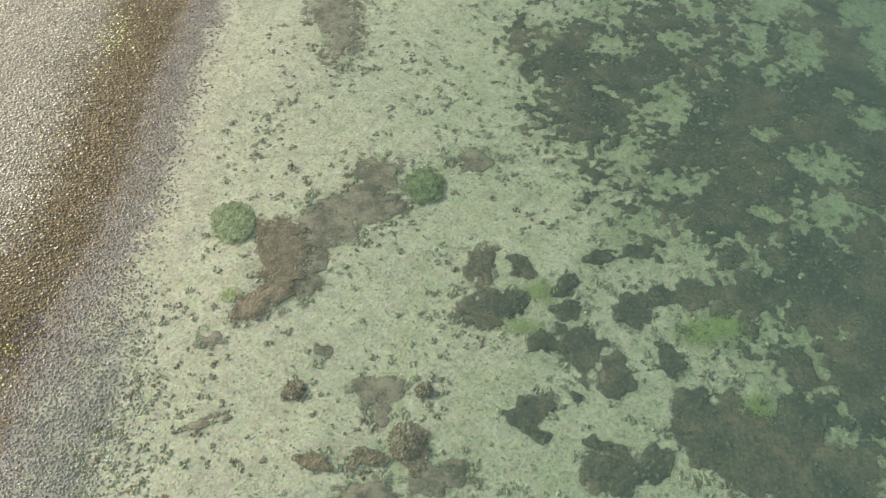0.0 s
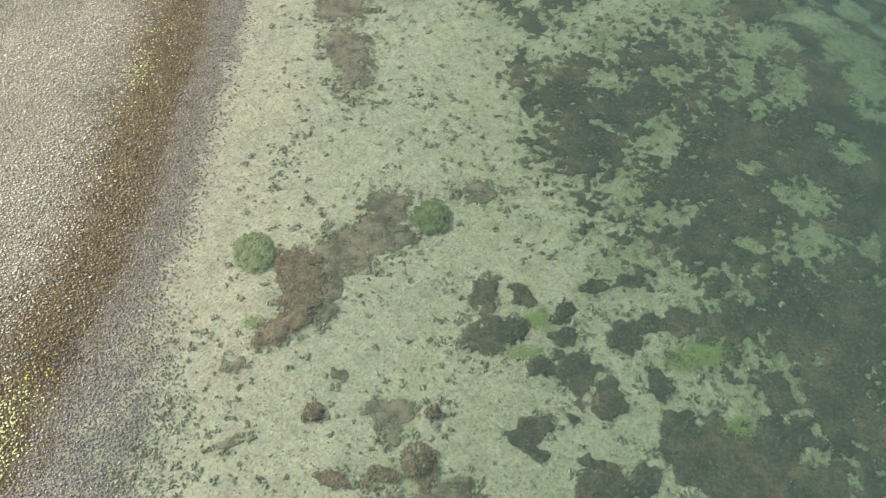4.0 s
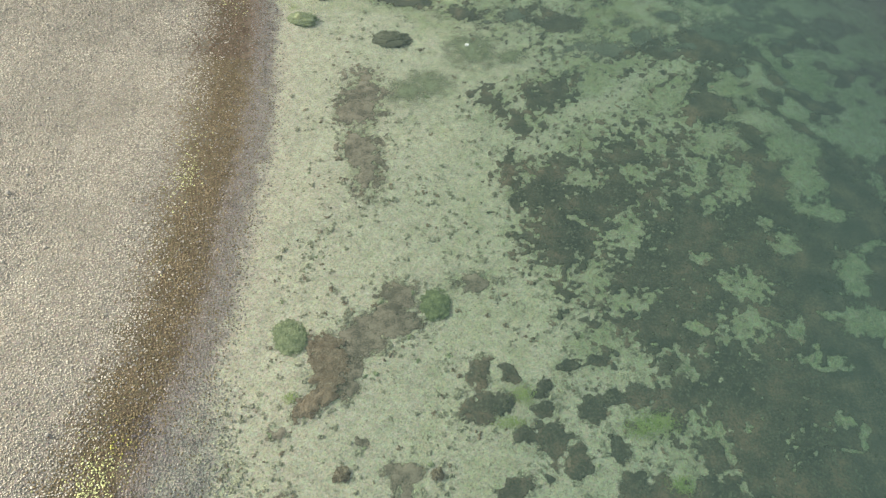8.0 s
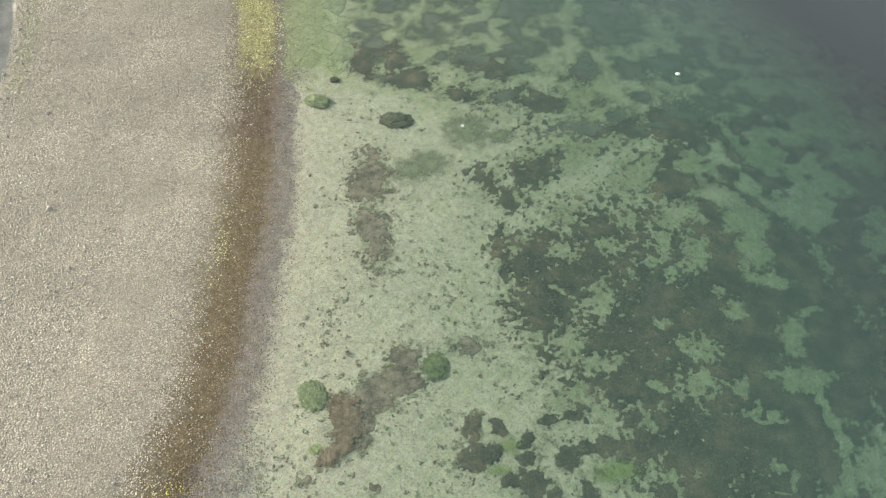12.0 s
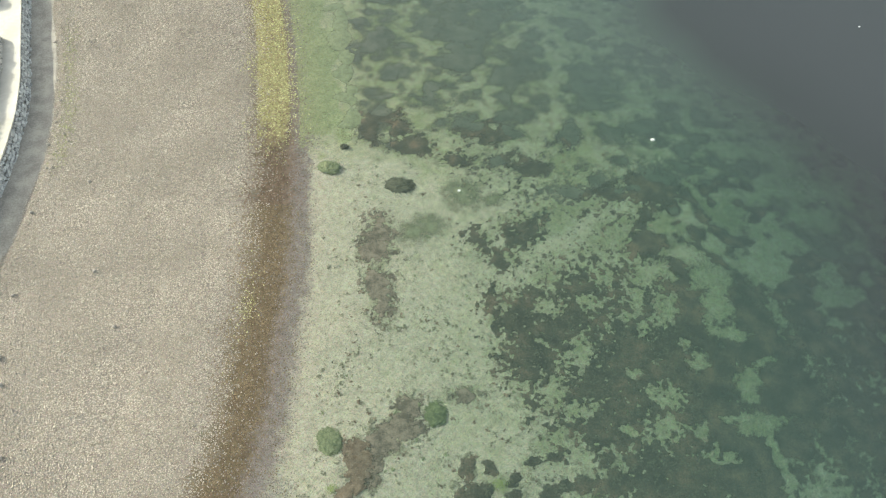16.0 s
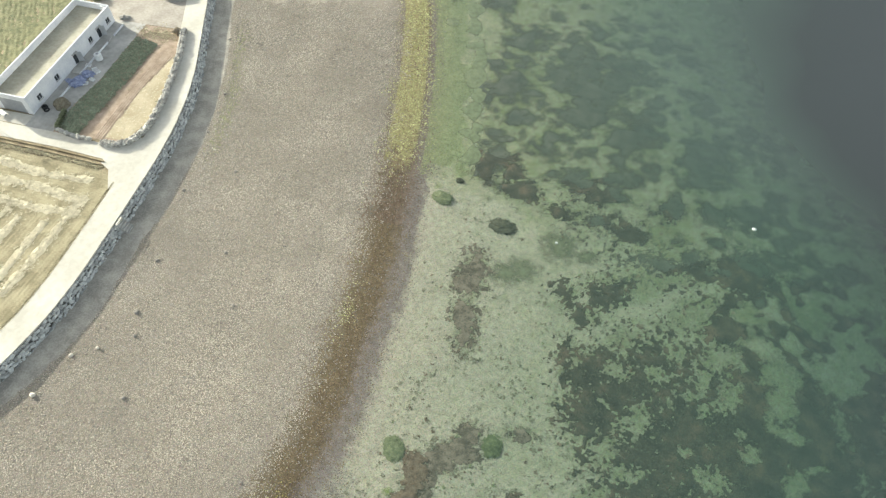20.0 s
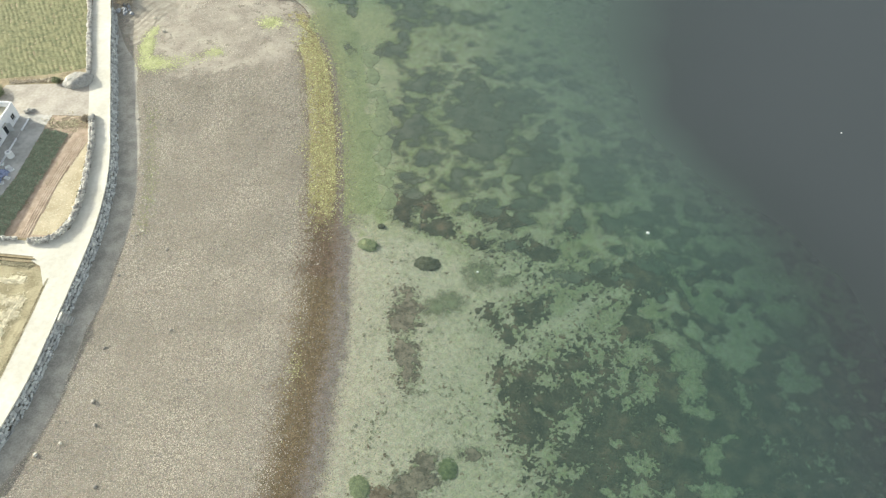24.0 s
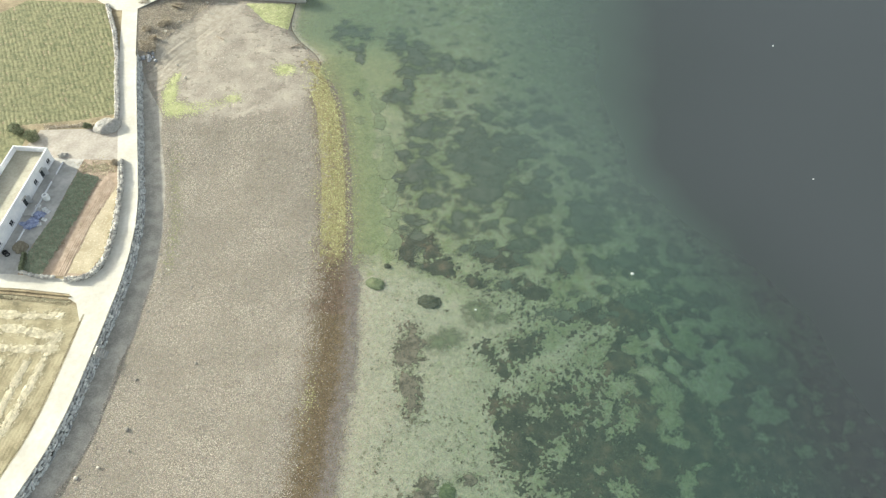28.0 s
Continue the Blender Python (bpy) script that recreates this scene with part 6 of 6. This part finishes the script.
def buoy(x, y, r, label):
    t = thing("buoy", (x, y, 0), label, "buoy", "floating buoys")
    bm = bmesh.new()
    bmesh.ops.create_uvsphere(bm, u_segments=16, v_segments=10, radius=r)
    for v in bm.verts:
        v.co = Vector((v.co.x * 1.35, v.co.y, v.co.z * 0.8 + r * 0.35))
    part("float", bm, WHITE_PLASTIC, t, smooth=True)
    part("ring", tube(r * 0.16, r * 0.16, r * 1.05, r * 1.3, 8), GREY_METAL, t)


buoy(31.0, 71.6, 0.24, "white buoy floating on green water")
buoy(2.3, 62.3, 0.16, "small white buoy in the shallows")
buoy(72.4, 141.3, 0.15, "small white buoy far out on dark water")
buoy(70.6, 97.4, 0.12, "small white buoy on dark deep water")

# steps let into the sea wall
stair = thing("sea_stair", (-60.75, 49.2, LAND), "short flight of pale concrete steps through the sea wall", "steps", turn=0)
for k in range(6):
    part("step", block(0.0 + 0.26 * k, 0.30 + 0.26 * k, -0.75, 0.75, -1.75, 0.2 - 0.3 * k, 0.02), CONCRETE if k == 0 else YARD, stair)

# ---- pieces: stones of the sea wall, stones at the waterline ----
def rock_mesh(seed, flat):
    r_ = random.Random(seed)
    me = bpy.data.meshes.new("stone")
    me.from_pydata([(x * r_.uniform(0.8, 1.15), y * r_.uniform(0.8, 1.15), z_ * flat * r_.uniform(0.85, 1.1)) for x, y, z_ in ICO_V.tolist()], [], ICO_F.tolist())
    return me


def wall_stone(seed):
    """A rough block with a flat outer face, its corners knocked about."""
    r_ = random.Random(seed)
    k = lambda a: a * r_.uniform(0.72, 1.04)
    v = [(k(x), k(y), k(z_)) for x, f in ((-1, 1.0), (0.55, 1.0), (1, 0.72)) for y, z_ in ((-f, -f), (f, -f), (f, f), (-f, f))]
    sides = [(4 * a + b, 4 * a + (b + 1) % 4, 4 * a + 4 + (b + 1) % 4, 4 * a + 4 + b) for a in range(2) for b in range(4)]
    return np.array(v), np.array(sides + [(8, 9, 10, 11), (3, 2, 1, 0)])


shapes = [wall_stone(s) for s in range(8)]
face = []
z_ = LAND - 0.06
for k, tall in enumerate((0.44, 0.48, 0.42, 0.46, 0.44)):
    y = 2.0 + 0.3 * (k % 2)
    while y < 126.5:
        long_ = rng.uniform(0.34, 0.80)
        lean_ = rng.uniform(-0.05, 0.05)
        face.append((y + long_ / 2, z_ - tall / 2 + rng.uniform(-0.14, 0.14), 0.38 + 0.25 * k + rng.uniform(-0.08, 0.14), long_ / 2 + 0.05, tall / 2 + rng.uniform(-0.03, 0.10)))
        y += long_
    z_ -= tall - 0.02
face = np.array(face)
chosen = np.flatnonzero((face[:, 0] > 20) & (face[:, 0] < 90))
chosen = chosen[np.linspace(0, len(chosen) - 1, 300).astype(int)]
picked_wall = set(chosen.tolist())
lot_v, lot_f = [], []
meshes = []
for v, f in shapes:
    me = bpy.data.meshes.new("stone")
    me.from_pydata(v.tolist(), [], f.tolist())
    me.materials.append(WALL_STONE)
    meshes.append(me)
for k, (y, z_, out_, half, tall) in enumerate(face):
    m = Matrix.LocRotScale(Vector((float(wall_x(y)) + out_, y, z_)), Euler((0.55 * math.sin(5 * k), -0.38 + 0.2 * math.sin(11 * k), math.atan((float(wall_x(y - 1)) - float(wall_x(y + 1))) / 2))), Vector((0.15, half, tall)))
    if k in picked_wall:
        ob = new("stone", meshes[k % 8])
        ob.parent = core
        ob.matrix_local = m
    else:
        v, f = shapes[k % 8]
        m = np.array(m)
        lot_f.append(f + 12 * len(lot_v))
        lot_v.append(v @ m[:3, :3].T + m[:3, 3])
tagged(raw("stones", np.concatenate(lot_v), np.concatenate(lot_f), WALL_REST, core), kind="stuff")

shore_shapes = {}
PIECE = {"pale": mat("pale_cobble_piece", (0.34, 0.29, 0.24), (0.60, 0.53, 0.45), size=1.0, fine=6.0, bump=0.2, each=0.35),
         "brown": mat("brown_cobble_piece", (0.15, 0.115, 0.06), (0.33, 0.26, 0.15), size=0.9, fine=6.0, bump=0.3, each=0.45),
         "wet": mat("wet_cobble_piece", (0.15, 0.13, 0.125), (0.31, 0.28, 0.27), size=1.2, fine=6.0, bump=0.2, rough=0.85, each=0.4),
         "yellow": mat("yellow_cobble_piece", (0.30, 0.27, 0.05), (0.62, 0.60, 0.20), size=0.9, fine=6.0, bump=0.3, each=0.45)}
for key in PIECE:
    for s in range(3):
        me = rock_mesh(40 + s, 0.62)
        me.materials.append(PIECE[key])
        shore_shapes[key, s] = me
for k in np.flatnonzero(picked):
    key = str(zone[k]) if str(zone[k]) in PIECE else "wet"
    ob = new("cobble", shore_shapes[key, int(k) % 3])
    ob.parent = ground
    s = float(stone_size[k])
    ob.matrix_local = Matrix.LocRotScale(Vector((sx[k], sy[k], stone_z[k])), Euler((0.3 * math.sin(k), 0.3 * math.cos(k), k * 1.7)), Vector((s, s * 0.8, s)))
